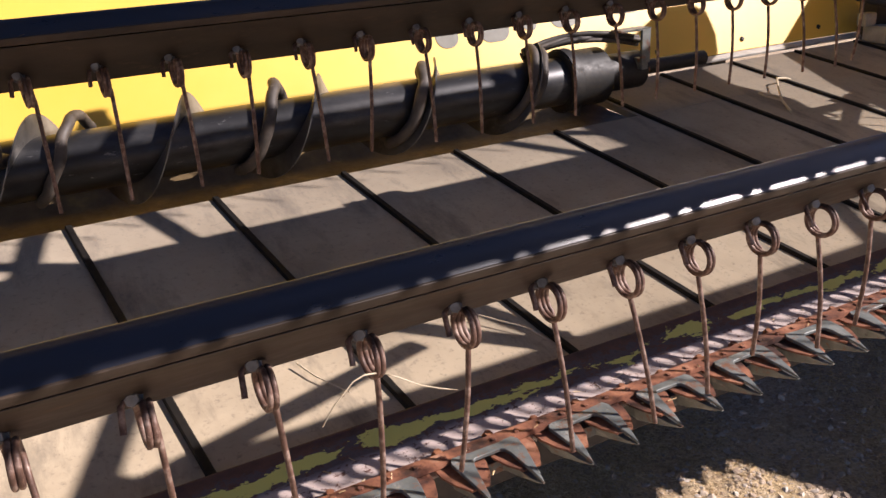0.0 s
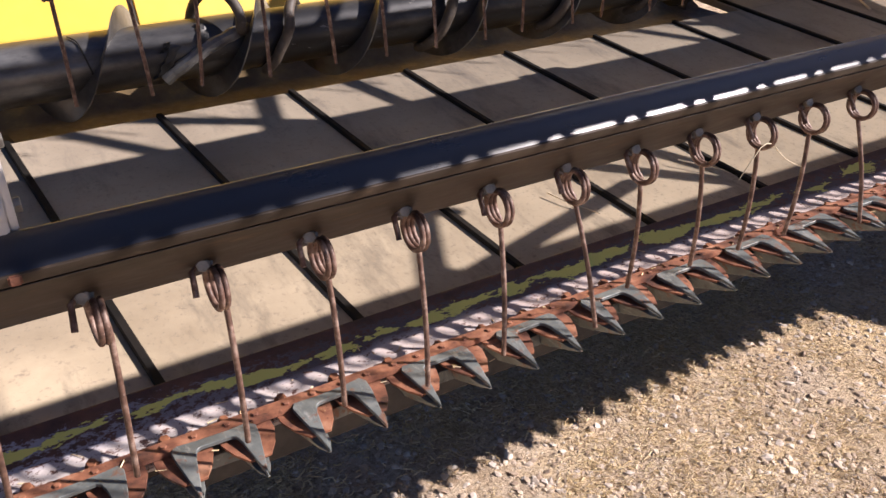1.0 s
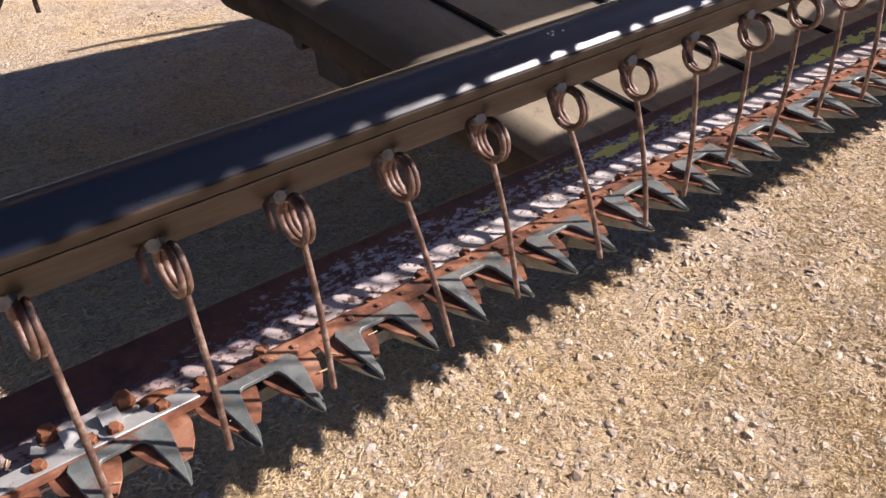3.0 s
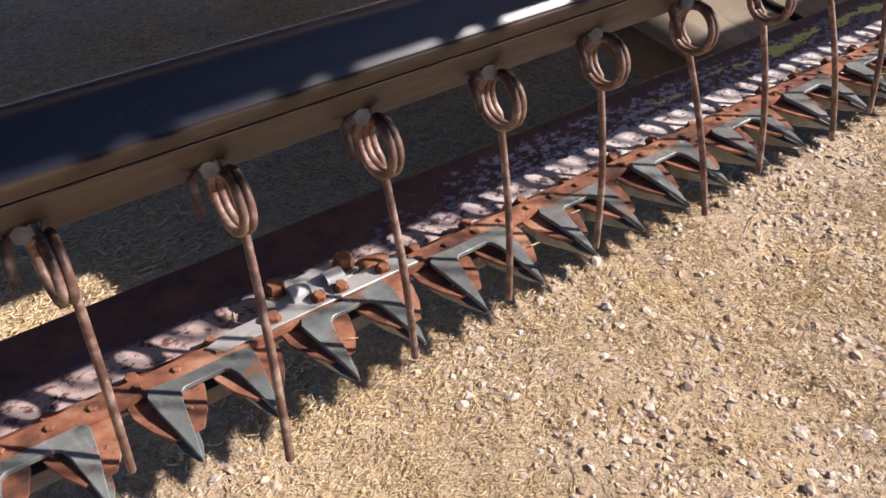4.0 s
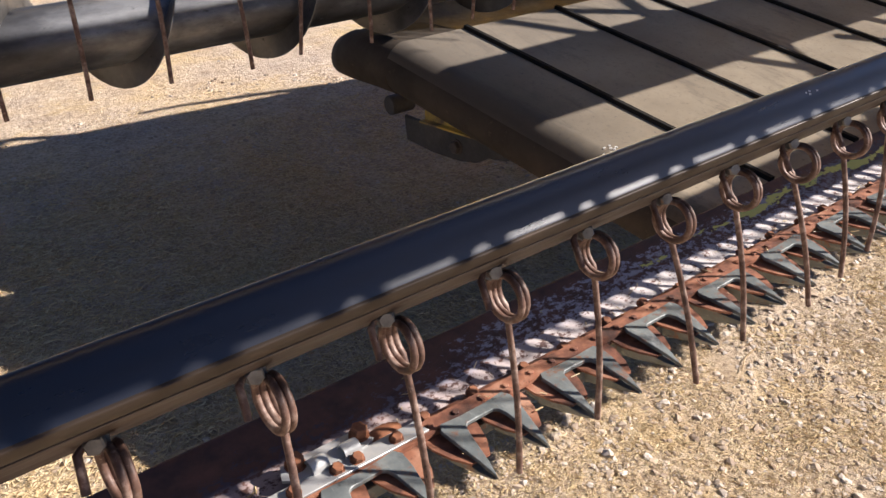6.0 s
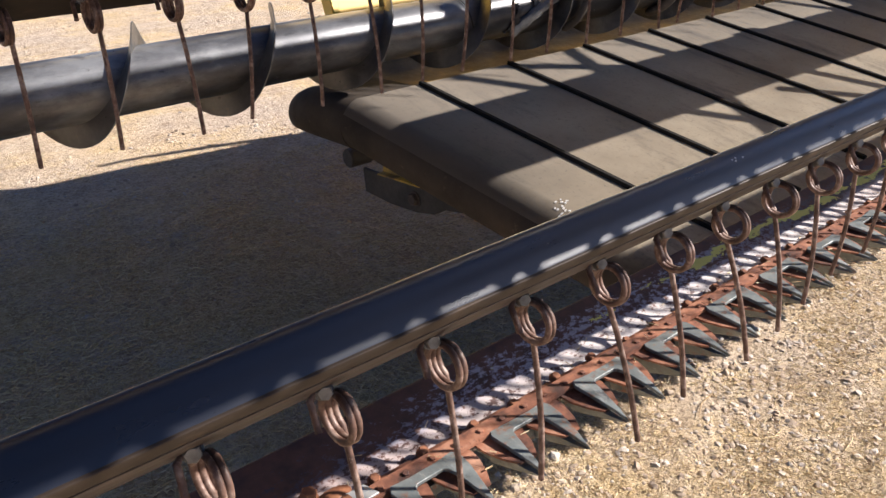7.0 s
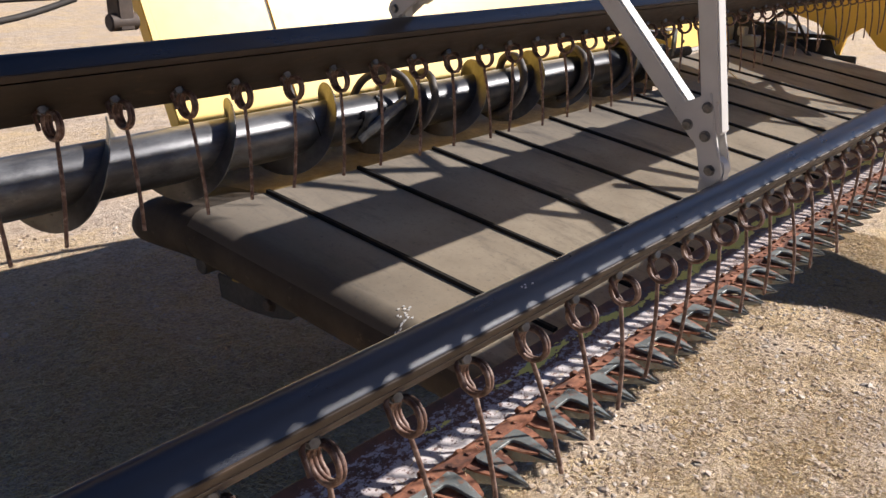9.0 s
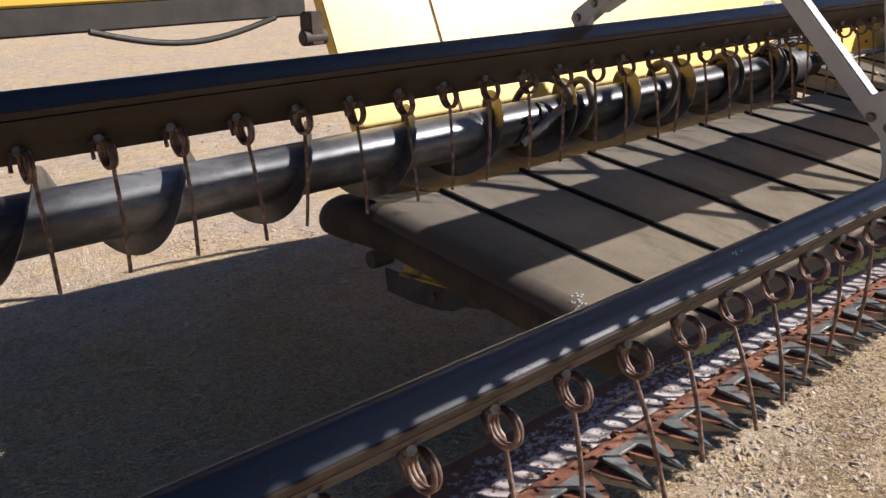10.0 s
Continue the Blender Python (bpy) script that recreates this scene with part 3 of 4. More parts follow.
def guard_mesh():
    # one double guard: a joined top plate with two pointed fingers, and their lower bodies
    half = [(0.0185, 0.078), (0.0235, 0.0745), (0.0268, 0.064), (0.0335, 0.024), (0.0378, 0.003), (0.0418, 0.024), (0.0490, 0.064), (0.0510, 0.085), (0.0455, 0.0945), (0.0190, 0.092)]
    outline = half + [(-x, y) for x, y in reversed(half)]
    n = len(outline)

    def top(y):
        t = max(0.0, min(1.0, (0.080 - y) / 0.077))
        return -0.013 * t * t
    v = [(x, y, top(y)) for x, y in outline]
    v += [(x, y, top(y) - (0.004 if y < 0.01 else 0.0055)) for x, y in outline]
    f = [(i, (i + 1) % n, n + (i + 1) % n, n + i) for i in range(n)]
    right = list(range(0, len(half)))
    left = [n - 1 - i for i in range(len(half))]
    # finger and crossbar patches of the top and the underside
    for o in (0, n):
        for a, b, c, d in ((0, 9, 8, 1), (1, 8, 7, 2), (2, 7, 6, 3), (3, 6, 5, 4)):
            f.append(tuple(o + right[k] for k in (a, b, c, d)))
            f.append(tuple(o + left[k] for k in (a, b, c, d)))
        f.append((o + right[0], o + left[0], o + left[9], o + right[9]))
    up = (v, f)
    low = []
    for s in (-1, 1):
        c = 0.0381 * s
        w = [(0.0155, 0.09), (0.0145, 0.06), (0.009, 0.024), (0.0020, 0.006)]
        vv, ff = [], []
        for hw, y in w:
            k = (0.09 - y) / 0.084
            zt, zb = -0.0142 - 0.002 * k, -0.046 + 0.028 * k
            vv += [(c - hw, y, zt), (c + hw, y, zt), (c + hw * 0.55, y, zb), (c - hw * 0.55, y, zb)]
        for i in range(3):
            for k in range(4):
                ff.append((4 * i + k, 4 * i + (k + 1) % 4, 4 * i + 4 + (k + 1) % 4, 4 * i + 4 + k))
        ff += [(0, 1, 2, 3), (12, 13, 14, 15)]
        low.append((vv, ff))
    # rear foot that is bolted under the cutterbar
    foot = box(-0.046, 0.046, 0.086, 0.128, -0.045, -0.026)
    me = bevelled(join(up, *low, foot), 0.0007, M_GUARD, "guard", 1, 30)
    me.set_sharp_from_angle(angle=radians(18))
    return me


ME_GUARD = guard_mesh()
ME_GBOLT = mesh("guard_bolt", *hex_bolt(0.0068, 0.0085, (0, -0.25, 1)), M_RUSTBOLT, 30)


def knife_mesh():
    # triangular section with a cut-off tip and one hole, chamfered cutting edges
    out = [(0.0335, 0.044), (0.0330, 0.020), (0.0250, -0.004), (0.013, -0.024), (-0.013, -0.024), (-0.0250, -0.004), (-0.0330, 0.020), (-0.0335, 0.044)]
    hole = [(0.0045 * math.cos(a), 0.006 + 0.0055 * math.sin(a)) for a in [radians(50), radians(10), radians(-30), radians(-70), radians(-110), radians(-150), radians(170), radians(130)]]
    v, f = [], []
    for z in (0, -0.0032):
        v += [(x, y, z) for x, y in out] + [(x, y, z) for x, y in hole]
    n = 8
    for o in (0, 16):
        f += [(o + i, o + (i + 1) % n, o + n + (i + 1) % n, o + n + i) for i in range(n)]
    f += [(i, (i + 1) % n, 16 + (i + 1) % n, 16 + i) for i in range(n)]
    f += [(n + i, n + (i + 1) % n, 16 + n + (i + 1) % n, 16 + n + i) for i in range(n)]
    return mesh("knife_section", v, f, M_KNIFE)


ME_KNIFE = knife_mesh()
ME_RIVET = mesh("rivet", *hex_bolt(0.0042, 0.0032, (0, 0, 1)), M_KNIFE, 30)
rng = random.Random(2)
n = -18
while 0.0762 * (n + 0.75) < X_END - 0.05:
    x = 0.0762 * (n + 0.75)
    g = part("guard", ME_GUARD, header, (x - 0.002, 0.06, GUARD_Z))
    g.rotation_euler = (rng.uniform(-0.03, 0.03), rng.uniform(-0.025, 0.025), rng.uniform(-0.02, 0.02))
    for d in (-0.052, 0.021):
        part("guard_bolt", ME_GBOLT, g, (x + d + rng.uniform(-0.003, 0.003), 0.1815, 0.6955))
    for q in (-0.0381, 0.0381):
        k = part("knife_section", ME_KNIFE, header, (x + q, 0.118, 0.6965 + rng.uniform(-0.0008, 0.0008)))
        for d in (-0.018, 0.018):
            part("rivet", ME_RIVET, k, (x + q + d, 0.1605, 0.7052))
    n += 2
part("knife_bar", bevelled(box(-1.35, X_END - 0.1, 0.1515, 0.1735, 0.6970, 0.7055), 0.001, M_KNIFE, "knife_bar"), header, label="rust-orange flat knife bar")


part("wear_strip", bevelled(prism([(0.1740, 0.6890), (0.1875, 0.6905), (0.1875, 0.6945), (0.1850, 0.6960), (0.1740, 0.6960)], -1.35, X_END - 0.1), 0.0008, M_KNIFE, "wear_strip", 1), header, label="rusty wear strip behind the knife bar")


def lug(c, y, z, r=0.0105, half=0.010):
    # strip rolled over into a half round, open at both ends
    v, f = [], []
    n = 9
    for k, rr in ((0, r), (1, r - 0.003)):
        for i in range(n):
            a = math.pi * (1.12 * i / (n - 1) - 0.06)
            for d in (-half, half):
                v.append((c + d, y + rr * math.cos(a), z + rr * math.sin(a)))
    o = 2 * n
    for i in range(n - 1):
        q = 2 * i
        f += [(q, q + 1, q + 3, q + 2), (o + q, o + q + 2, o + q + 3, o + q + 1), (q, q + 2, o + q + 2, o + q), (q + 1, o + q + 1, o + q + 3, q + 3)]
    f += [(0, o, o + 1, 1), (2 * n - 2, 2 * n - 1, o + 2 * n - 1, o + 2 * n - 2)]
    return v, f


def hold_down(x):
    # pale splice strip on the knife bar, a second plate with two rolled lugs behind it, rusty bolts and a domed washer
    strip = plate([(-0.114, 0.1680), (-0.101, 0.1545), (0.118, 0.1545), (0.112, 0.1765), (-0.086, 0.1765)], 0.7058, 0.7088)
    h = part("hold_down_clip", bevelled(strip, 0.0006, M_CLIP, "hold_down_clip", 1), header, (x, 0, 0), "pale grey steel clip")
    back = join(plate([(-0.048, 0.186), (-0.034, 0.176), (0.050, 0.1755), (0.062, 0.182), (0.044, 0.205), (-0.040, 0.205)], 0.7062, 0.7098), lug(-0.008, 0.1825, 0.7095), lug(0.031, 0.1815, 0.7095))
    part("lug_plate", mesh("lug_plate", *back, M_CLIP, 40), h, (x, 0, 0), "bright zinc plate with two rolled lugs")
    for d in (-0.046, 0.005, 0.030, 0.080):
        part("clip_bolt", ME_GBOLT, h, (x + d, 0.1645, 0.7088))
    for d, y in ((-0.026, 0.197), (0.051, 0.194)):
        part("plate_nut", mesh("plate_nut", *hex_bolt(0.0095, 0.014, (0, -0.1, 1)), M_RUSTBOLT, 30), h, (x + d, y, 0.7098))
    dome = [(0.0215 * math.cos(a) * k, 0.0125 * math.sin(a) * k, 0.004 * (1 - k * k)) for k in (1.0, 0.65, 0.3) for a in [2 * math.pi * i / 14 for i in range(14)]]
    f = [(14 * j + i, 14 * j + (i + 1) % 14, 14 * j + 14 + (i + 1) % 14, 14 * j + 14 + i) for j in range(2) for i in range(14)] + [tuple(range(28, 42)), tuple(range(14))]
    part("domed_washer", mesh("domed_washer", dome, f, M_RUSTBOLT, 50), h, (x + 0.082, 0.190, 0.7005), "worn rusty domed washer")


hold_down(-0.275)

# deck seal between cutterbar and belt
part("deck_seal", mesh("deck_seal", *prism([(0.306, 0.657), (0.375, 0.648), (0.375, 0.640), (0.306, 0.647)], 0.60, X_END), M_FRAME), header, label="dirty steel seal strip")
part("front_beam", bevelled(prism([(0.280, 0.60), (0.36, 0.60), (0.36, 0.52), (0.280, 0.52)], 0.80, X_END), 0.006, M_DARK, "front_beam"), header, label="dirty steel box beam under the deck")


# back sheet, leaning backwards
def back_y(z):
    return 1.48 + 0.43 * (z - 0.94)


def back_sheet(x0, x1, z0, z1, t=0.004, fwd=0.0):
    p = [(back_y(z0) - fwd, z0), (back_y(z1) - fwd, z1), (back_y(z1) - fwd + t, z1), (back_y(z0) - fwd + t, z0)]
    return prism(p, x0, x1)


P_TOP = 1.68


def sheet_top(x):
    return 1.676 + 0.1 * (3.78 - min(3.78, max(2.2, x)))


def tapered_sheet(x0, x1, z0, t):
    xs = [x0] + [x for x in (2.2, 3.78) if x0 < x < x1] + [x1]
    v, f = [], []
    for x in xs:
        z1 = sheet_top(x)
        v += [(x, back_y(z0), z0), (x, back_y(z1), z1), (x, back_y(z1) + t, z1), (x, back_y(z0) + t, z0)]
    for q in range(len(xs) - 1):
        f += [(4 * q + k, 4 * q + (k + 1) % 4, 4 * q + 4 + (k + 1) % 4, 4 * q + 4 + k) for k in range(4)]
    return v, f + [(0, 1, 2, 3), tuple(4 * (len(xs) - 1) + k for k in range(4))]


sheet = part("back_sheet", bevelled(join(tapered_sheet(0.70, 1.075, 0.868, 0.03), tapered_sheet(1.083, 4.2, 0.868, 0.03)), 0.003, M_YELLOW, "back_sheet"), header, label="bright yellow painted steel back sheet")
# unseen loop and rod, added to shape the edge of the sheet's ground shadow
part("top_hose", mesh("top_hose", *sweep([(2.20 + 0.30 * i / 16, 1.85 - 0.02 * math.sin(i * 0.5), 1.815 + 0.15 * math.sin(math.pi * i / 16) ** 0.7) for i in range(17)], 0.022, 10), M_DARK, 60), header, label="unseen black hose loop over the sheet's top edge, added for its shadow")
part("top_rod", mesh("top_rod", *sweep([(2.92, 1.83, 1.955), (3.10, 1.83, 1.93), (3.34, 1.82, 1.85), (3.52, 1.815, 1.70)], [0.012, 0.016, 0.022, 0.026], 10), M_DARK, 60), header, label="unseen dark rod over the sheet's top edge, added for its shadow")
part("seam", mesh("seam", *back_sheet(1.073, 1.085, 0.868, P_TOP, 0.024, -0.004), M_DARK), sheet, label="dark gap between two sheets")
part("edge_fold", bevelled(back_sheet(0.678, 0.701, 0.87, P_TOP, 0.05, 0.006), 0.003, M_YELLOW, "edge_fold"), sheet)
part("bottom_flange", bevelled(prism([(1.425, 0.850), (1.452, 0.858), (1.449, 0.868), (1.422, 0.858)], 2.9, 4.2), 0.0015, M_CLIP, "bottom_flange"), sheet, label="bare grey steel flange")
for i in range(9):
    x = 0.9 + 0.38 * i
    part("sheet_bolt", mesh("sheet_bolt", *hex_bolt(0.007, 0.006, (0, -0.92, 0.39)), M_DARK, 30), sheet, (x, back_y(0.905) - 0.001, 0.905))


def lettering():
    # plain grey rounded blocks where the sheet carries a maker's word
    for x, w, z0 in ((2.40, 0.075, 1.003), (2.545, 0.105, 1.003), (2.70, 0.050, 1.02), (2.80, 0.105, 1.018), (3.03, 0.13, 1.035), (3.24, 0.11, 1.045), (3.47, 0.10, 1.045)):
        z1, c = z0 + 0.12, min(0.034, w * 0.42)
        out = []
        for cx, cz, a0 in ((x + w - c, z0 + c, -90), (x + w - c, z1 - c, 0), (x + c, z1 - c, 90), (x + c, z0 + c, 180)):
            out += [(cx + c * math.cos(radians(a0 + 22.5 * k)), cz + c * math.sin(radians(a0 + 22.5 * k))) for k in range(5)]
        v = [(px, back_y(pz) - 0.0015, pz) for px, pz in out] + [(px, back_y(pz) + 0.001, pz) for px, pz in out]
        m = len(out)
        f = [tuple(range(m)), tuple(range(m, 2 * m))] + [(i, (i + 1) % m, m + (i + 1) % m, m + i) for i in range(m)]
        part("decal", mesh("decal", v, f, M_LETTER), sheet, label="grey rounded block of faded lettering")


lettering()

# frame over the opening, with a hose
part("top_beam", bevelled(box(-1.6, 0.64, 1.60, 1.66, 1.312, 1.37), 0.006, M_YELLOW, "top_beam"), header, label="yellow painted top beam over the opening")
part("lower_beam", bevelled(box(-1.6, 0.60, 1.585, 1.66, 1.248, 1.310), 0.005, M_DARK, "lower_beam"), header, label="black steel channel")
part("hose", mesh("hose", *sweep([(0.0 + 0.5 * i / 14, 1.585, 1.250 - 0.045 * math.sin(math.pi * i / 14)) for i in range(15)], 0.008, 8), M_DARK, 60), header, label="black hydraulic hose sagging below the beam")
part("pivot_lug", bevelled(join(box(0.585, 0.625, 1.54, 1.60, 1.17, 1.26), tube_x(1.56, 1.19, 0.022, 0.565, 0.64, 16)), 0.003, M_FRAME, "pivot_lug"), header, label="dirty steel pivot lug")

# deck end under the belt roller
part("deck_end_angle", bevelled(join(side_plate([(0.96, 0.482), (1.17, 0.476), (1.475, 0.447), (1.475, 0.57), (0.96, 0.57)], 0.822, 0.828), side_plate([(0.96, 0.478), (1.17, 0.472), (1.475, 0.442), (1.475, 0.447), (1.17, 0.477), (0.96, 0.483)], 0.800, 0.822)), 0.001, M_GRIMY_YELLOW, "deck_end_angle"), header, label="grimy yellow angle of the deck frame")
dp = part("deck_end_plate", bevelled(side_plate([(1.03, 0.476), (1.10, 0.440), (1.17, 0.425), (1.22, 0.395), (1.30, 0.375), (1.42, 0.362), (1.55, 0.362), (1.56, 0.440), (1.475, 0.444), (1.17, 0.474)], 0.806, 0.818), 0.003, M_DARK, "deck_end_plate"), header, label="dirty steel end plate")
part("plate_bolt", mesh("plate_bolt", *hex_bolt(0.019, 0.016, (-1, 0, 0)), M_FRAME, 30), dp, (0.806, 1.303, 0.418))
part("roller_bearing", bevelled(tube_x(1.585, 0.470, 0.030, 0.77, 0.85, 18), 0.003, M_DARK, "roller_bearing"), header)
part("deck_pan", bevelled(prism([(0.36, 0.575), (1.28, 0.73), (1.28, 0.70), (0.36, 0.545)], 0.68, X_END), 0.002, M_FRAME, "deck_pan"), header, label="dirty steel pan under the belt")

# far end of the header
end = part("end_shield", bevelled(side_plate([(-0.13, 0.89), (-0.38, 0.956), (-1.00, 1.12), (-1.00, 1.36), (-0.82, 1.41), (-0.69, 1.415), (-0.60, 1.475), (-0.50, 1.55), (-0.35, 1.60), (0.5, 1.60), (1.45, 1.50), (1.45, 1.05), (1.32, 0.998), (1.145, 0.947), (1.09, 0.878), (1.108, 0.766), (1.010, 0.761), (0.984, 0.885), (0.907, 0.945), (0.814, 0.845), (0.63, 0.75), (0.2, 0.80)], X_END + 0.02, X_END + 0.06), 0.006, M_YELLOW, "end_shield"), header, label="yellow painted end shield")
for q in ((1.20, 1.08), (0.70, 1.10), (0.62, 0.90), (0.30, 1.0)):
    part("shield_bolt", mesh("shield_bolt", *hex_bolt(0.012, 0.010, (-1, 0, 0)), M_DARK, 30), end, (X_END + 0.02, q[0], q[1]))
part("end_bracket", bevelled(join(box(4.10, 4.16, 1.30, 1.40, 0.84, 0.90), box(4.06, 4.12, 1.36, 1.40, 0.90, 0.945)), 0.004, M_CLIP, "end_bracket"), header, label="pale dusty steel bracket at the far end")
part("end_hose", mesh("end_hose", *sweep([(4.05 + 0.36 * i / 16, 1.40 - 0.31 * (i / 16), 1.0 - 0.06 * math.sin(i / 16 * 2.2) - 0.19 * (i / 16) ** 3) for i in range(17)], 0.011, 8), M_DARK, 60), header, label="black hydraulic hose at the far end")
part("end_hose", mesh("end_hose", *sweep([(4.20 + 0.2 * i / 12, 1.34 - 0.20 * i / 12, 0.86 + 0.16 * math.sin(math.pi * i / 12)) for i in range(13)], 0.009, 8), M_DARK, 60), header, label="black hydraulic hose at the far end")
part("end_panel", bevelled(join(box(X_END - 0.035, X_END - 0.005, 0.34, 1.30, 0.55, 0.645), box(X_END - 0.03, X_END - 0.008, 0.90, 1.46, 0.645, 0.79), prism([(1.01, 0.785), (1.30, 0.785), (1.29, 0.83), (1.24, 0.858), (1.05, 0.868)], X_END - 0.03, X_END - 0.010)), 0.005, M_GREASE, "end_panel"), header, label="dark steel end panel beyond the belt")
part("end_rail", bevelled(prism([(1.00, 0.872), (1.34, 0.872), (1.34, 0.893), (1.06, 0.893)], X_END - 0.05, X_END + 0.0), 0.003, M_FLANGE, "end_rail"), header, label="rust-brown rail over the end panel")
part("end_motor", bevelled(join(tube_x(1.30, 0.90, 0.065, 4.22, 4.36, 20), box(4.20, 4.30, 1.24, 1.36, 0.80, 0.86)), 0.006, M_DARK, "end_motor"), header, label="dark greasy drive motor at the far end")


def gauge_wheel(x, y, r, w):
    # tyre with a lugged tread on a pale rim
    prof = [(-w * 0.36, r * 0.56), (-w * 0.5, r * 0.72), (-w * 0.5, r * 0.88), (-w * 0.40, r * 0.97), (0, r), (w * 0.40, r * 0.97), (w * 0.5, r * 0.88), (w * 0.5, r * 0.72), (w * 0.36, r * 0.56)]

    def turned(pr, n=36, tread=0.0):
        v, f = [], []
        m = len(pr)
        for i in range(n):
            a = 2 * math.pi * i / n
            for dx, rr in pr:
                q = rr * (1 - tread * (i % 2) * (rr > r * 0.95))
                v.append((x + dx, y + q * math.sin(a), r - 0.006 + q * math.cos(a)))
        for i in range(n):
            for k in range(m):
                f.append((i * m + k, i * m + (k + 1) % m, ((i + 1) % n) * m + (k + 1) % m, ((i + 1) % n) * m + k))
        return v, f
    wheel = part("gauge_wheel", mesh("gauge_wheel", *turned([(-0.03, r * 0.02), (-0.03, r * 0.5), (-0.06, r * 0.57), (0.06, r * 0.57), (0.03, r * 0.5), (0.03, r * 0.02)]), M_FRAME, 30), header, label="dirty dark wheel rim")
    part("tyre", mesh("tyre", *turned(prof, 48, 0.03), M_DARK, 30), wheel, label="dusty black rubber tyre")
    part("axle", mesh("axle", *tube_x(y, r - 0.006, 0.03, X_END + 0.03, x + 0.05, 14), M_DARK, 40), header)


gauge_wheel(4.95, 1.50, 0.46, 0.26)
part("axle_drop", bevelled(box(X_END + 0.005, X_END + 0.05, 1.56, 1.68, 0.38, 1.40), 0.004, M_DARK, "axle_drop"), header, label="dark steel axle support")
part("end_post", bevelled(box(4.13, 4.19, 1.37, 1.45, 0.84, 1.5), 0.005, M_DARK, "end_post"), header, label="dark steel end post")

part("auger_trough", bevelled(prism([(1.168, 0.797), (1.20, 0.780), (1.28, 0.757), (1.40, 0.765), (1.46, 0.80), (1.47, 0.87), (1.475, 0.87), (1.466, 0.795), (1.402, 0.757), (1.28, 0.749), (1.20, 0.772), (1.168, 0.789)], 0.65, 2.93), 0.001, M_TROUGH, "auger_trough"), header, label="grimy black-brown trough under the auger")
for x in (2.3, 3.7):
    part("support_leg", bevelled(join(box(x - 0.04, x + 0.04, 1.70, 1.78, 0.012, 1.25), box(x - 0.11, x + 0.11, 1.62, 1.86, -0.004, 0.012)), 0.004, M_DARK, "support_leg"), header, label="dark steel stand leg on the dirt")

# ---- draper belt ----
BX0, BY0, BY1 = 0.626, 0.338, 1.165
BELT_R = 0.066


def belt_z(y):
    return 0.603 + 0.17 * y


def belt_skew(y):
    return -0.1 * (y - 0.36)


belt = thing("draper_belt", (2.4, 0.8, 0.65), "dusty tan rubber draper belt with dark cross slats", "conveyor belt")


def belt_mesh():
    R = BELT_R
    sect = [(X_END - 0.05, 0.0)] + [(BX0 + 0.02 + 0.3 * i, 0.0) for i in range(12, -1, -1)]
    sect += [(BX0 - R * math.sin(math.pi * i / 12), -R + R * math.cos(math.pi * i / 12)) for i in range(13)]
    sect += [(X_END - 0.05, -2 * R)]
    ys = [BY0 + (BY1 - BY0) * i / 8 for i in range(9)]
    m = len(sect)
    v, f = [], []
    for y in ys:
        for x, h in sect:
            sag = -0.003 * math.sin(math.pi * ((x - BX0 + 0.1) % 0.307) / 0.307) if h == 0 else 0
            v.append((x + belt_skew(y) * (1 if x < X_END - 0.1 else 0), y, belt_z(y) + h + sag))
    for j in range(len(ys) - 1):
        for i in range(m):
            f.append((j * m + i, j * m + (i + 1) % m, (j + 1) * m + (i + 1) % m, (j + 1) * m + i))
    f += [tuple(range(m)), tuple(range(8 * m, 9 * m))]
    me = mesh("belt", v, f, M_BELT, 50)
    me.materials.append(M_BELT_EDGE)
    # faces turned sideways or down take the painted-shade rubber
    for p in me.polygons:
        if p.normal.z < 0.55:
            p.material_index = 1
    return me


def deck_tail():
    # dark cover that carries the end roll on under the auger, closing in a rounded tip
    v, f = [], []
    n = 14
    rows = ((1.166, 1.0, 0.0), (1.23, 1.0, 0.002), (1.30, 0.99, 0.007), (1.355, 0.93, 0.014), (1.39, 0.80, 0.024), (1.405, 0.55, 0.040))
    for y, k, drop in rows:
        x0 = BX0 + belt_skew(y)
        top = belt_z(1.166) - 0.003 + 0.05 * (y - 1.166) - drop
        ring = [(x0 + 0.20, top - 0.020)] + [(x0 - BELT_R * k * math.sin(math.pi * i / n), top - BELT_R * (1 - math.cos(math.pi * i / n) * k)) for i in range(n + 1)] + [(x0 + 0.20, top - 0.14)]
        v += [(x, y, z) for x, z in ring]
    m = n + 3
    for q in range(len(rows) - 1):
        f += [(q * m + i, q * m + (i + 1) % m, (q + 1) * m + (i + 1) % m, (q + 1) * m + i) for i in range(m)]
    f += [tuple(range(m)), tuple(range((len(rows) - 1) * m, len(rows) * m))]
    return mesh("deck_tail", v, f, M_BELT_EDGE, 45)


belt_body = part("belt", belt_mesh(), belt)


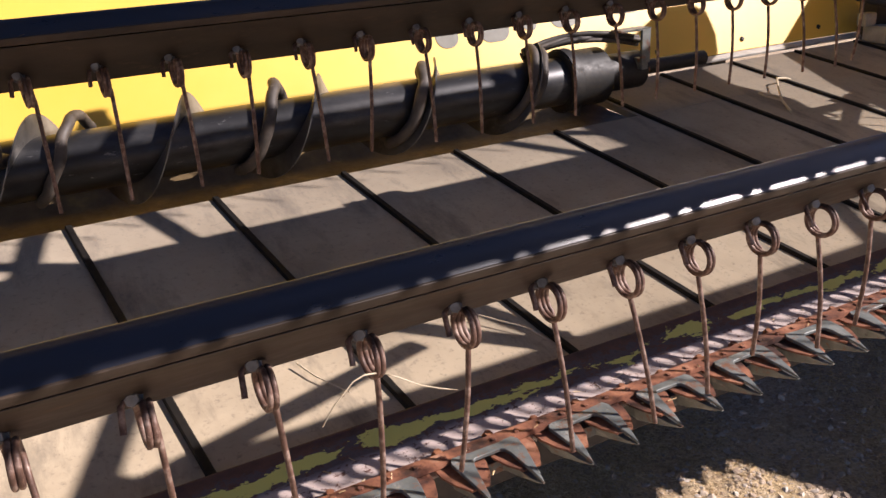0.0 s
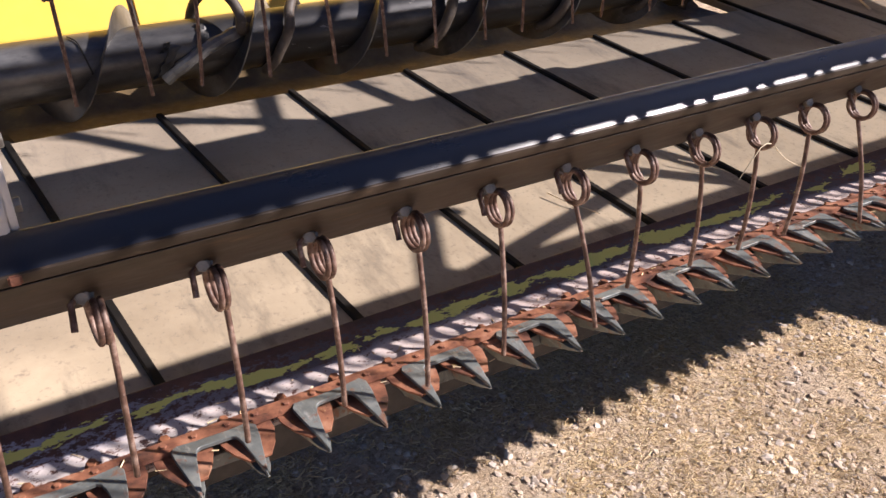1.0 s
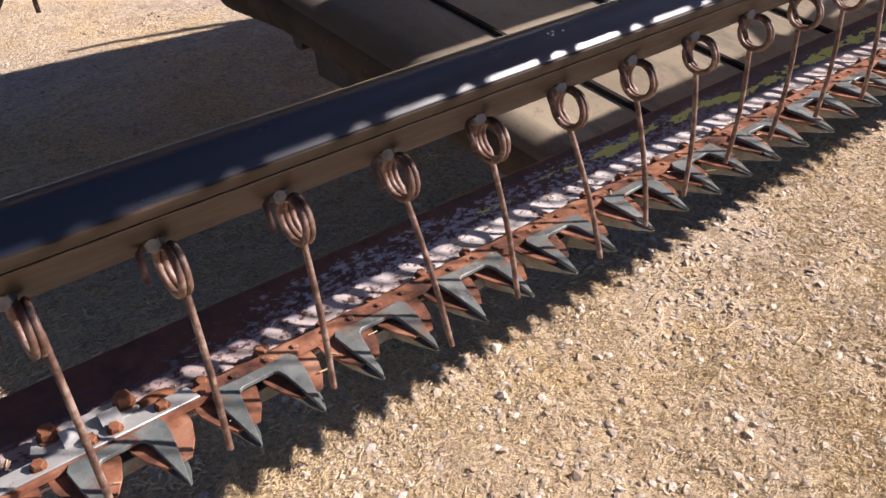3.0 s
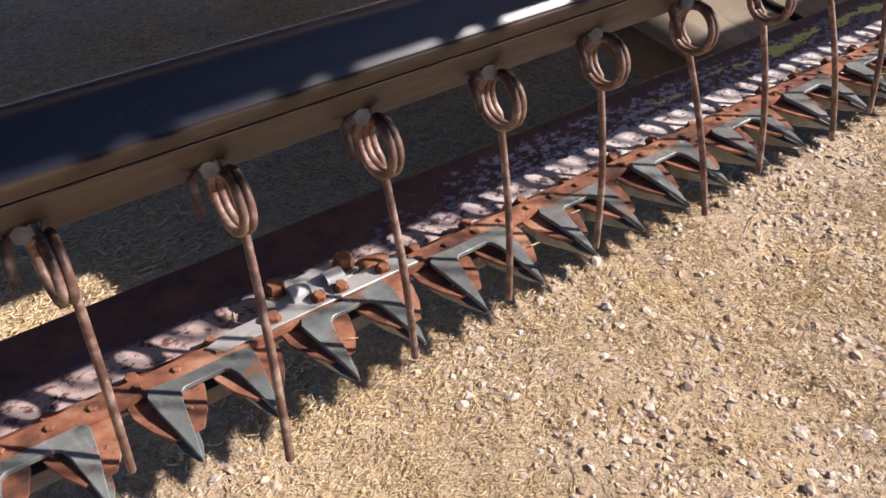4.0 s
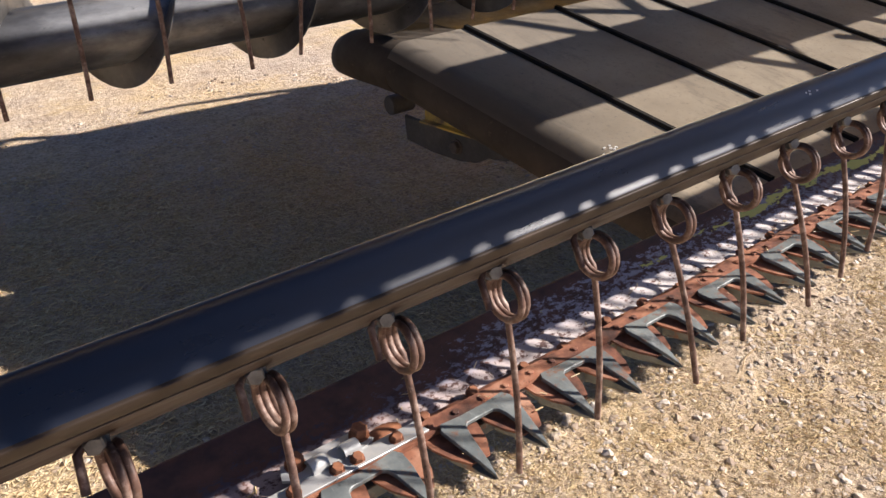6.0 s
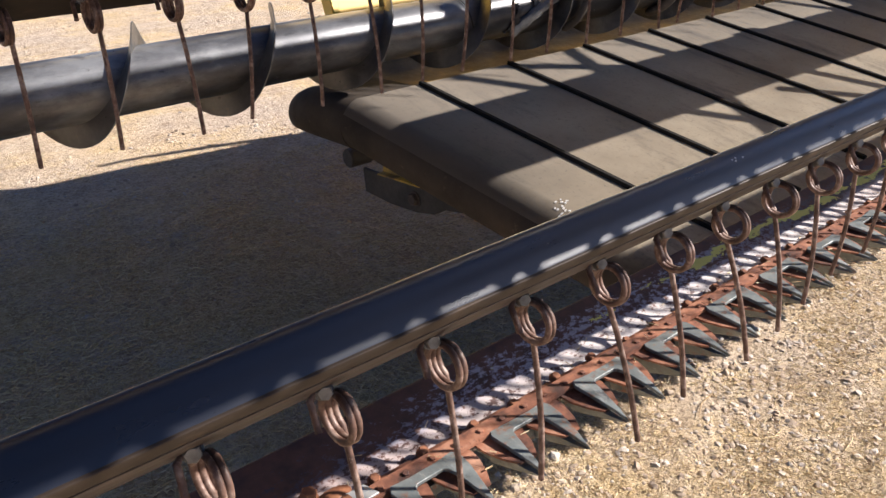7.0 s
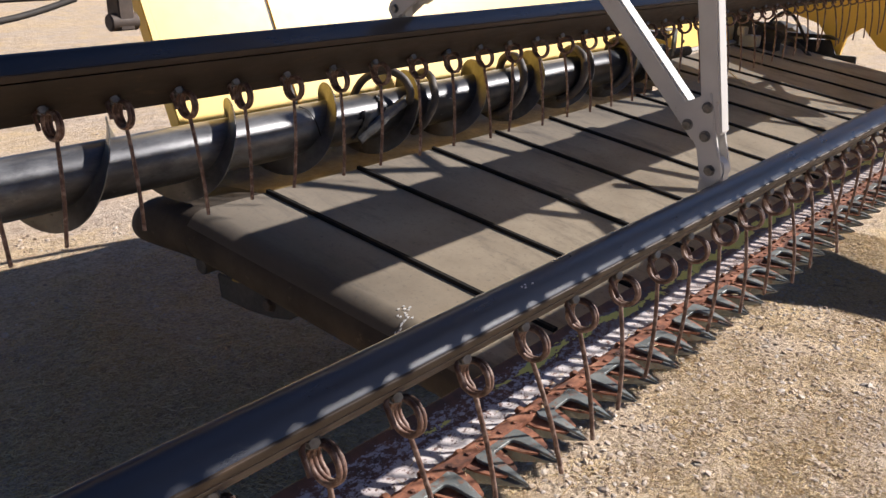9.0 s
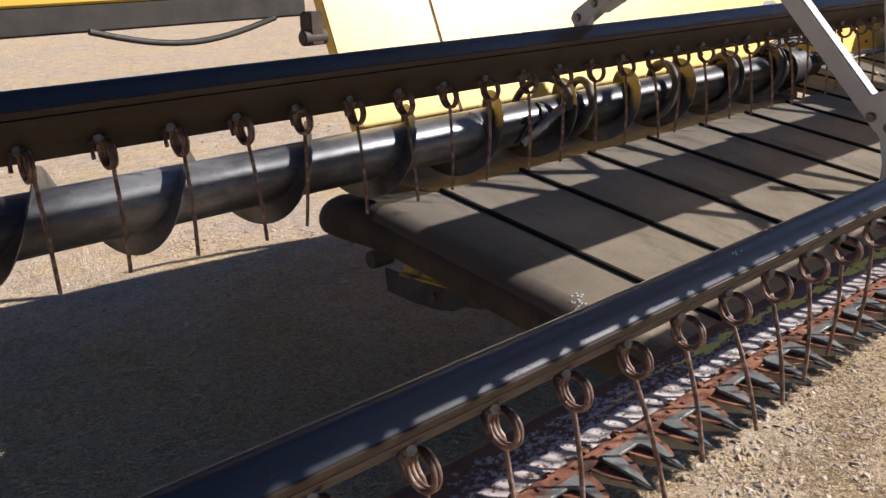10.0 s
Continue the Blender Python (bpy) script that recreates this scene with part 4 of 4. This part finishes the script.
def belt_rear():
    # beyond the auger's end the belt runs on back to the foot of the yellow sheet
    v, f = [], []
    ys = (1.163, 1.22, 1.28, 1.34, 1.385, 1.418)
    for y in ys:
        for x in (2.93, 3.2, 3.5, 3.8, 4.1, X_END - 0.05):
            x += belt_skew(y) if x < 4.4 else 0
            v += [(x, y, belt_z(y) - 0.001), (x, y, belt_z(y) - 0.020)]
    for j in range(len(ys) - 1):
        for i in range(5):
            q = 12 * j + 2 * i
            f += [(q, q + 2, q + 14, q + 12), (q + 1, q + 13, q + 15, q + 3)]
        f += [(12 * j, 12 * j + 12, 12 * j + 13, 12 * j + 1), (12 * j + 10, 12 * j + 11, 12 * j + 23, 12 * j + 22)]
    for o in (0, 60):
        f += [(o + 2 * i, o + 2 * i + 1, o + 2 * i + 3, o + 2 * i + 2) for i in range(5)]
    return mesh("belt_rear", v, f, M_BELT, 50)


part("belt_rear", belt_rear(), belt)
part("deck_tail", deck_tail(), belt, label="dark rubber-covered roller end under the auger")
for i in range(12):
    x0 = 0.80 + 0.307 * i
    prof = [(-0.0072, -0.002), (-0.0068, 0.0052), (-0.005, 0.0072), (0.005, 0.0072), (0.0068, 0.0052), (0.0072, -0.002)]
    v, f = [], []
    steps = 6
    for j in range(steps + 1):
        y = BY0 + 0.005 + ((1.412 if x0 > 2.9 else BY1) - BY0 - 0.01) * j / steps
        for dx, dz in prof:
            v.append((x0 + dx + belt_skew(y), y, belt_z(y) + dz))
    m = len(prof)
    for j in range(steps):
        f += [(j * m + k, j * m + (k + 1) % m, (j + 1) * m + (k + 1) % m, (j + 1) * m + k) for k in range(m)]
    f += [tuple(range(m)), tuple(range(steps * m, steps * m + m))]
    part("slat", mesh("slat", v, f, M_SLAT, 40), belt, label="black rubber cross slat")

# ---- auger ----
AY, AZ, AR, FR = 1.25, 0.914, 0.0655, 0.113
auger = thing("cross_auger", (1.0, AY, AZ), "worn black steel auger with spiral flighting", "auger")
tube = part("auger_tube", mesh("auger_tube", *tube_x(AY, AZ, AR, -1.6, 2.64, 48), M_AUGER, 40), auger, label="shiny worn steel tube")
part("stub_shaft", mesh("stub_shaft", *join(tube_x(AY, AZ, 0.045, 2.79, 2.88, 24), tube_x(AY, AZ, 0.022, 2.88, 3.17, 16)), M_GREASE, 40), auger, label="black stub shaft")


def flight(x0, x1, pitch, phase, r1=FR):
    v, f = [], []
    n = int((x1 - x0) / pitch * 40)
    for i in range(n + 1):
        x = x0 + (x1 - x0) * i / n
        a = 2 * math.pi * (x - phase) / pitch
        for r, dx in ((AR - 0.003, -0.002), (r1, -0.0015), (r1, 0.0015), (AR - 0.003, 0.002)):
            v.append((x + dx, AY - r * math.sin(-a), AZ + r * math.cos(-a)))
    for i in range(n):
        for k in range(4):
            f.append((4 * i + k, 4 * i + (k + 1) % 4, 4 * i + 4 + (k + 1) % 4, 4 * i + 4 + k))
    f += [(0, 1, 2, 3), tuple(4 * n + k for k in range(4))]
    return mesh("flighting", v, f, M_FLIGHT, 50)


PITCH = 0.314
part("flighting", flight(-1.6, 2.72, PITCH, 0.372), auger, label="spiral steel flighting with a bright worn edge")



def wound_hose(xc, rise, r, lo, hi, slope=0.8):
    # worn hose wound over the tube, highest at its crown
    pts = []
    n = 34
    for i in range(n + 1):
        a = radians(lo + (hi - lo) * i / n)
        R = AR + r + rise * max(0.0, math.cos(a / 2)) ** 3
        x = xc + slope * PITCH * a / (2 * math.pi) + 0.006 * noise.noise(Vector((xc * 5, a * 2, 0)))
        pts.append((x, AY + R * math.sin(a), AZ + R * math.cos(a)))
    return mesh("wound_hose", *sweep(pts, [r * (0.55 if i in (0, n) else 1.0) for i in range(n + 1)], 10), M_HOSE, 60)


for xc, rise, r, lo, hi in ((1.395, 0.020, 0.012, -150, 60), (1.833, 0.026, 0.014, -170, 80),
                            (2.218, 0.014, 0.015, -170, 70), (2.547, 0.022, 0.013, -170, 70), (2.580, 0.012, 0.012, -165, 60)):
    part("wound_hose", wound_hose(xc, rise, r, lo, hi), auger, label="worn grey-brown rubber hose wound over the tube")


M_STRAP = surface("grey_tape", [(0.35, (0.07, 0.07, 0.07)), (0.7, (0.21, 0.21, 0.205))], 30, (0.35, 0.55), 0.0, 0.0008)


def spline(pts, n=6):
    # smooth curve through the points
    out = []
    for i in range(len(pts) - 1):
        a, b, c, d = (Vector(pts[max(0, min(len(pts) - 1, i + k))]) for k in (-1, 0, 1, 2))
        for j in range(n):
            t = j / n
            out.append(0.5 * (2 * b + (c - a) * t + (2 * a - 5 * b + 4 * c - d) * t * t + (3 * b - a - 3 * c + d) * t ** 3))
    return [tuple(p) for p in out] + [tuple(pts[-1])]


def on_tube(x, deg, lift):
    a = radians(deg)
    return (x, AY + (AR + lift) * math.sin(a), AZ + (AR + lift) * math.cos(a))


# hose standing off the tube in a high arch, its end strapped down along the front with grey tape
ARCH = [(1.155, AY + 0.086, 0.870), (1.163, AY + 0.078, 0.945), (1.178, AY + 0.045, 1.008), (1.203, AY - 0.015, 1.040), (1.226, AY - 0.062, 1.026), (1.238, AY - 0.086, 0.990),
        (1.236, AY - 0.086, 0.958), on_tube(1.255, -55, 0.010), on_tube(1.217, -64, 0.008)]
loop_hose = part("loop_hose", mesh("loop_hose", *sweep(spline(ARCH), 0.0115, 12), M_HOSE, 60), auger, label="worn grey-brown rubber hose arching over the tube")
strap_line = spline([on_tube(1.255, -55, 0.008), on_tube(1.217, -64, 0.008), on_tube(1.158, -81, 0.008), on_tube(1.107, -101, 0.008), on_tube(1.061, -128, 0.008)], 5)
part("strap", mesh("strap", *sweep(strap_line, [0.0145 + 0.0012 * math.sin(i * 1.7) for i in range(len(strap_line))], 10), M_STRAP, 30), loop_hose, label="dirty grey tape wrapped round the hose end")
part("tie_wire", mesh("tie_wire", *sweep(spline([on_tube(0.886, -17, 0.004), on_tube(0.900, -34, 0.004), on_tube(0.906, -62, 0.004), on_tube(0.915, -97, 0.004)]), 0.0018, 6), M_GREASE, 60), tube, label="thin black wire tied round the tube")


def patch_shell(x0, x1, a0, a1, skew, seed, lift=0.004):
    # torn strip of tape lying on the tube, ragged at its ends
    rp = random.Random(seed)
    v, f = [], []
    n, m = 12, 5
    for k, R in ((0, AR + lift), (1, AR + 0.0005)):
        for i in range(n + 1):
            a = radians(a0 + (a1 - a0) * i / n)
            lo, hi = x0 + 0.010 * (rp.random() - 0.5), x1 + 0.010 * (rp.random() - 0.5)
            for j in range(m):
                x = lo + (hi - lo) * j / (m - 1) + skew * i / n
                q = R + (0.004 * rp.random() if k == 0 else 0)
                v.append((x, AY + q * math.sin(a), AZ + q * math.cos(a)))
    o = (n + 1) * m
    for i in range(n):
        for j in range(m - 1):
            q = i * m + j
            f.append((q, q + 1, q + m + 1, q + m))
            f.append((o + q, o + q + m, o + q + m + 1, o + q + 1))
    rim = [(i * m, (i + 1) * m) for i in range(n)] + [(i * m + m - 1, (i + 1) * m + m - 1) for i in range(n)] + [(j, j + 1) for j in range(m - 1)] + [(n * m + j, n * m + j + 1) for j in range(m - 1)]
    f += [(p, q, o + q, o + p) for p, q in rim]
    return mesh("tape_patch", v, f, M_TAPE, 30)


M_TAPE = surface("old_tape", [(0.35, (0.012, 0.012, 0.013)), (0.7, (0.06, 0.058, 0.055))], 25, (0.35, 0.6), 0.0, 0.0006)
for q in ((1.040, 1.062, -125, -70, 0.040, 1), (1.140, 1.160, -84, -28, 0.012, 2), (1.055, 1.066, -78, -60, 0.02, 3)):
    part("tape_patch", patch_shell(*q), tube, label="torn black tape")

# drive end: hub, shaft and a bundle of hoses over it
hub_end = part("end_hub", bevelled(join(tube_x(AY, AZ, 0.088, 2.632, 2.667, 28), tube_x(AY, AZ, 0.079, 2.667, 2.772, 28), tube_x(AY, AZ, 0.053, 2.772, 2.917, 24)), 0.004, M_GREASE, "end_hub"), auger, label="black greasy drive hub")
for k in range(6):
    a = radians(30 + 60 * k)
    part("hub_bolt", mesh("hub_bolt", *hex_bolt(0.008, 0.008, (1, 0, 0)), M_RUSTBOLT, 30), hub_end, (2.917, AY + 0.040 * math.sin(a), AZ + 0.040 * math.cos(a)))
for k in range(4):
    path = [(2.532 + 0.36 * i / 14, AY + 0.02 - 0.05 * i / 14 + 0.008 * math.sin(k * 2 + i * 0.5), AZ + 0.075 + 0.006 * k + 0.028 * math.sin(math.pi * i / 14)) for i in range(15)]
    part("drive_hose", mesh("drive_hose", *sweep(path, 0.0065 + 0.001 * (k % 2), 8), M_DARK if k % 2 else M_HOSE, 60), auger, label="thin hose bundled over the drive end")
part("hose_bracket", bevelled(join(box(2.867, 2.897, AY - 0.075, AY - 0.066, AZ + 0.03, AZ + 0.125), box(2.792, 2.897, AY - 0.075, AY - 0.03, AZ + 0.119, AZ + 0.125), box(2.872, 2.894, AY - 0.07, AY - 0.03, AZ + 0.01, AZ + 0.04)), 0.001, M_GUARD, "hose_bracket"), auger, label="bent grey steel bracket")

# ---- reel ----
reel = thing("pickup_reel", (1.5, 0.15, 1.575), "pickup reel of dark painted bats with rusty spring tines", "reel")
NEAR = (0.0, 0.999)
BATS = [(0.0, 1.0, 0.0), (0.634, 1.185, -0.018), (0.757, 1.826, 0.02), (0.10, 2.33, 0.05), (-0.5205, 1.70, -0.009)]
HUB_Y, HUB_Z = 0.14, 1.62
X0R, X1R = -1.45, 4.25
CY, CZ = -0.006, 1.031


def bezier(a, b, c, d, n):
    out = []
    for i in range(n):
        t = i / n
        w = ((1 - t) ** 3, 3 * t * (1 - t) ** 2, 3 * t * t * (1 - t), t ** 3)
        out.append(tuple(sum(k * q[e] for k, q in zip(w, (a, b, c, d))) for e in (0, 1)))
    return out


def bat_profile():
    # rolled sheet: a nearly flat forward face, rounded over the top and down the back
    nose = [(-0.0456, 1.0540), (-0.0459, 1.0555), (-0.0454, 1.0571), (-0.0447, 1.0583)]
    face = bezier((-0.0436, 1.0597), (-0.0322, 1.0736), (-0.0205, 1.0836), (-0.0145, 1.0782), 16)
    back = bezier((-0.0145, 1.0782), (0.0010, 1.0670), (0.0080, 1.0480), (-0.0040, 1.0300), 8)
    return nose + face + back + [(-0.0040, 1.0300), (-0.0200, 1.0450), (-0.0390, 1.0500)]


def bat_top(x, y):
    pts = bat_profile()[3:20]
    for (y0, z0), (y1, z1) in zip(pts, pts[1:]):
        if y0 <= y <= y1:
            return z0 + (z1 - z0) * (y - y0) / (y1 - y0)
    return pts[8][1]


ME_BAT = mesh("bat_tube", *prism(bat_profile(), X0R, X1R), M_BAT, 30)
# flange running back and down from under the pipe, and the narrow lip above it, with a slit between
FL = [(-0.0425, 1.0458), (-0.0418, 1.0445), (0.0300, 0.9780), (0.0330, 0.9808), (-0.012, 1.0300), (-0.022, 1.0440), (-0.036, 1.0468)]
LIP = [(-0.0468, 1.0580), (-0.0474, 1.0570), (-0.0446, 1.0484), (-0.0436, 1.0477), (-0.0385, 1.0477), (-0.0385, 1.0590)]
ME_FLANGE = bevelled(prism(FL, X0R, X1R), 0.0006, M_FLANGE, "flange", 1)
ME_LIP = bevelled(prism(LIP, X0R, X1R), 0.0004, M_FLANGE, "bat_lip", 1)
ME_TBOLT = mesh("tine_bolt", *hex_bolt(0.0066, 0.0105, (-0.32, -0.90, 0.28)), M_BOLT, 30)


def tine_mesh(tip_x, tip_y):
    # stub, coil of three turns about x, then the straight finger from the foot of the coil
    r = 0.0185
    p = [(-0.0150, -0.0105, -0.0210), (-0.0140, -0.0065, -0.0150), (-0.0120, 0.0040, -0.0030), (-0.0050, 0.0075, 0.0010)]
    cy, cz = -0.0085, -0.0185
    turns = 2.36
    n = 50
    for i in range(n + 1):
        a = math.radians(70) - 2 * math.pi * turns * i / n
        p.append((-0.0005 + 0.0125 * i / n, cy + r * math.cos(a), cz + r * math.sin(a)))
    last = Vector(p[-1])
    tip = Vector((tip_x, tip_y, -0.191))
    p.append(last.lerp(tip, 0.03) + Vector((0, -0.0012, -0.002)))
    for i in range(1, 11):
        k = i / 10
        q = last.lerp(tip, k)
        p.append((q.x, q.y - 0.005 * math.sin(math.pi * k), q.z))
    return mesh("tine", *sweep(p, 0.0030, 8), M_TINE, 60)


# lean of each finger's tip along and across the bat, bent by use
LEAN = {-4: (-8, -63), -3: (11, -36), -2: (8, -28), -1: (11, -22), 0: (25, -47), 1: (21, -33), 2: (34, -40), 3: (18, -30), 4: (1, -17), 5: (4, -1),
        6: (1, 1), 7: (5, -2), 8: (8, -12), 9: (11, -12), 10: (-1, -30), 11: (-2, -27), 12: (20, -39), 13: (14, 12), 14: (22, 10), 15: (8, 6),
        16: (-4, 2), 17: (14, -34), 18: (23, -40), 19: (15, -26), 20: (27, 11)}
BENT = {k: tine_mesh(a / 1000, b / 1000) for k, (a, b) in LEAN.items()}
TINES = [tine_mesh(a, b) for a, b in ((0.008, -0.010), (0.014, -0.020), (0.002, -0.004), (0.006, -0.025))]
rng = random.Random(7)
for bi, (by, bz, bx) in enumerate(BATS):
    off = Vector((0, by - NEAR[0], bz - NEAR[1]))
    bat = part("bat", ME_BAT, reel, off, "glossy navy-black painted bat tube")
    part("flange", ME_FLANGE, bat, off, "dull brown steel flange")
    part("bat_lip", ME_LIP, bat, off, "thin scuffed brown steel lip")
    if bi == 4:
        # unseen plate added to widen the leading bat's shadow, notched so sun reaches the arm
        part("shade_plate", bevelled(plate([(0.3, -0.010), (X1R, -0.010), (X1R, 0.0885), (1.50, 0.0885), (1.49, 0.0355), (1.28, 0.0355), (1.27, 0.0885), (0.3, 0.0885)], 1.053, 1.057), 0.0006, M_FLANGE, "shade_plate", 1), bat, off, "dull brown plate added to widen the shadow of the bat")
    k = -13
    while bx + 0.1016 * k < X1R - 0.03:
        x = bx + 0.1016 * k
        loc = (x, by, bz)
        bent = bi == 0 and k in BENT
        t = part("tine", BENT[k] if bent else TINES[rng.randrange(4)], bat, loc)
        if not bent:
            t.rotation_euler = (rng.uniform(-0.03, 0.03), rng.uniform(-0.035, 0.035), rng.uniform(-0.06, 0.06))
        part("tine_bolt", ME_TBOLT, bat, (x, by + 0.0055, bz + 0.0015))
        k += 1
part("reel_shaft", mesh("reel_shaft", *tube_x(HUB_Y + 0.066, HUB_Z, 0.130, -1.6, 4.3, 36), M_WHITE, 40), reel, label="white painted central reel tube")


def spider(x):
    for bi, (by, bz, _) in enumerate(BATS):
        c = Vector((x, by + CY, bz - 1.0 + CZ))
        hub = Vector((x, HUB_Y, HUB_Z))
        base = join(box(x - 0.001, x + 0.021, c.y - 0.014, c.y + 0.022, c.z + 0.020, c.z + 0.064),
                    tube_x(c.y + 0.004, c.z + 0.064, 0.019, x - 0.001, x + 0.021, 20))
        br = part("arm_bracket", bevelled(base, 0.002, M_WHITE, "arm_bracket"), reel, (0, 0, 0), "white painted pivot bracket clamped on the bat")
        pv = Vector((x, c.y + 0.004, c.z + 0.064))
        rad = (hub - pv)
        L = rad.length - 0.09
        rad.normalize()
        perp = Vector((0, -rad.z, rad.y))
        # side plates round the pivot, arms leaning apart from it
        out = [pv - rad * 0.018 + perp * 0.009, pv - rad * 0.006 + perp * 0.017, pv + rad * 0.035 + perp * 0.016, pv + rad * 0.110 + perp * 0.017,
               pv + rad * 0.100 - perp * 0.040, pv + rad * 0.035 - perp * 0.016, pv - rad * 0.006 - perp * 0.017, pv - rad * 0.018 - perp * 0.009]
        for sx in (-0.0045, 0.0245):
            pl = part("arm_plate", bevelled(side_plate([(p.y, p.z) for p in out], x + sx - 0.0035, x + sx + 0.0035), 0.0015, M_WHITE, "arm_plate"), reel, (0, 0, 0))
            s = -1 if sx < 0 else 1
            for q in (pv, pv + rad * 0.050, pv + rad * 0.090 + perp * 0.010, pv + rad * 0.070 - perp * 0.024):
                part("arm_bolt", mesh("arm_bolt", *hex_bolt(0.0068, 0.006, (s, 0, 0)), M_BOLT, 30), pl, (x + sx + s * 0.0035, q.y, q.z))
        for lean, start in ((0.09, 0.008), (-0.47, -0.010)) if bi != 1 else ((0.09, 0.008),):
            a = pv + rad * 0.05 + perp * start + Vector((0.010, 0, 0))
            b = pv + rad * L + perp * (L * lean + start) + Vector((0.010, 0, 0))
            part("arm", bevelled(bar(a, b, 0.027, 0.030), 0.003, M_WHITE, "arm"), reel, (0, 0, 0), "white painted square reel arm")


for x in (0.650, 2.61, 4.18):
    spider(x)
# unseen shield added at the far end of the reel, outlined to shade belt and sheet
SHADE_OUTLINE = [(-0.10, 1.62), (0.2, 1.54), (0.5, 1.54), (0.62, 1.63), (0.8, 1.64), (0.915, 1.575), (0.95, 1.63), (0.97, 1.72), (0.945, 1.80), (0.894, 1.867), (0.816, 1.907), (0.6, 2.0), (0.45, 2.1), (0.2, 2.16), (0.0, 2.08), (-0.12, 1.9)]
part("shade_shield", bevelled(side_plate(SHADE_OUTLINE, 4.262, 4.30), 0.008, M_YELLOW, "shade_shield"), reel, label="yellow painted unseen shield added at the reel end to cast shade")


# ---- loose straw and small marks ----
def strand(label, paths, r, mat):
    ob = new("straw_strand", mesh("straw_strand", *join(*[sweep(p, [r * (1 - 0.5 * i / len(p)) for i in range(len(p))], 6) for p in paths]), mat, 60))
    return tagged(ob, label, "straw")


strand("dry straw strand caught on a spring tine",
       [[(1.512, -0.030, 0.978), (1.500, -0.032, 0.976), (1.490, -0.034, 0.969), (1.479, -0.035, 0.960), (1.472, -0.034, 0.950), (1.467, -0.032, 0.940)],
        [(1.512, -0.030, 0.978), (1.530, -0.026, 0.973), (1.550, -0.020, 0.958), (1.573, -0.016, 0.940), (1.595, -0.014, 0.928), (1.616, -0.012, 0.918)]], 0.0009, M_TWIG)
strand("pale forked straw lying on the belt",
       [[(3.27, 0.99, 0.776), (3.31, 1.06, 0.792), (3.36, 1.12, 0.812), (3.42, 1.18, 0.826)], [(3.42, 1.18, 0.826), (3.47, 1.19, 0.818), (3.50, 1.196, 0.811)],
        [(3.31, 1.06, 0.792), (3.29, 1.10, 0.800), (3.30, 1.14, 0.802)]], 0.004, M_TWIG)
strand("dry straw wisp lying along the belt beside a slat", [[(1.93, 0.50, 0.702), (1.955, 0.47, 0.696), (1.99, 0.43, 0.688), (2.0, 0.40, 0.680)]], 0.0016, M_TWIG)
strand("dry straw wisp lying along the belt beside a slat", [[(1.60, 0.52, 0.700), (1.615, 0.48, 0.692), (1.65, 0.42, 0.680)]], 0.0016, M_TWIG)


def scuff(name, pts, r, z_of, parent, mat, label):
    # thin flat smears lying on the surface
    rs = random.Random(len(pts))
    shapes = []
    for x, y in pts:
        out = [(x + r * (0.5 + rs.random()) * math.cos(a), y + r * 0.5 * (0.5 + rs.random()) * math.sin(a)) for a in [2 * math.pi * k / 9 for k in range(9)]]
        v = [(px, py, z_of(px, py) + 0.0012) for px, py in out] + [(px, py, z_of(px, py) - 0.001) for px, py in out]
        shapes.append((v, [tuple(range(9)), tuple(range(9, 18))] + [(i, (i + 1) % 9, 9 + (i + 1) % 9, 9 + i) for i in range(9)]))
    part(name, mesh(name, *join(*shapes), mat), parent, label=label)


def belt_top(x, y):
    d = max(0.0, BX0 + belt_skew(y) - x)
    return belt_z(y) - BELT_R + math.sqrt(max(0.0, BELT_R ** 2 - d * d))


rs = random.Random(12)
scuff("white_scuff", [(0.600 + rs.gauss(0, 0.012), 0.572 + rs.gauss(0, 0.008)) for _ in range(9)] + [(0.563 + rs.gauss(0, 0.014), 0.550 + rs.gauss(0, 0.006)) for _ in range(9)], 0.0032, belt_top, belt_body, M_WHITE, "white paint scuff")


def chaff():
    rc = random.Random(31)
    v, f = [], []
    for _ in range(170):
        x, y = rc.uniform(-0.9, 3.6), rc.uniform(0.10, 0.235)
        z = 0.6975 if y < 0.15 else (0.7062 if y < 0.174 else 0.690 + (y - 0.18) * 0.1085)
        length, w, a = rc.uniform(0.004, 0.017), rc.uniform(0.0005, 0.0011), rc.random() * 6.3
        d, q = Vector((math.cos(a), math.sin(a), rc.uniform(-0.1, 0.25))) * length / 2, Vector((-math.sin(a), math.cos(a), 0)) * w
        p = Vector((x, y, z + 0.0015))
        o = len(v)
        for e in (p - d, p + d):
            v += [e + q, e - q, e + Vector((0, 0, w))]
        f += [(o, o + 1, o + 4, o + 3), (o + 1, o + 2, o + 5, o + 4), (o + 2, o, o + 3, o + 5), (o, o + 1, o + 2), (o + 3, o + 4, o + 5)]
    tagged(new("chaff", mesh("chaff", v, f, M_LITTER)), "short bits of straw chaff lying on the cutterbar", "straw", kind="stuff")


chaff()
near_bat = [ob for ob in reel.children if ob.name.startswith("bat")][0]
part("rust_mark", bevelled(box(0.660, 0.670, -0.0490, -0.0455, 1.0500, 1.0590), 0.0015, M_KNIFE, "rust_mark"), near_bat, label="dark red rust mark")
rs = random.Random(3)
scuff("white_scuff", [(0.158 + rs.gauss(0, 0.006), -0.0305 + rs.gauss(0, 0.0015)) for _ in range(4)], 0.0014, bat_top, near_bat, M_WHITE, "pale scratch")
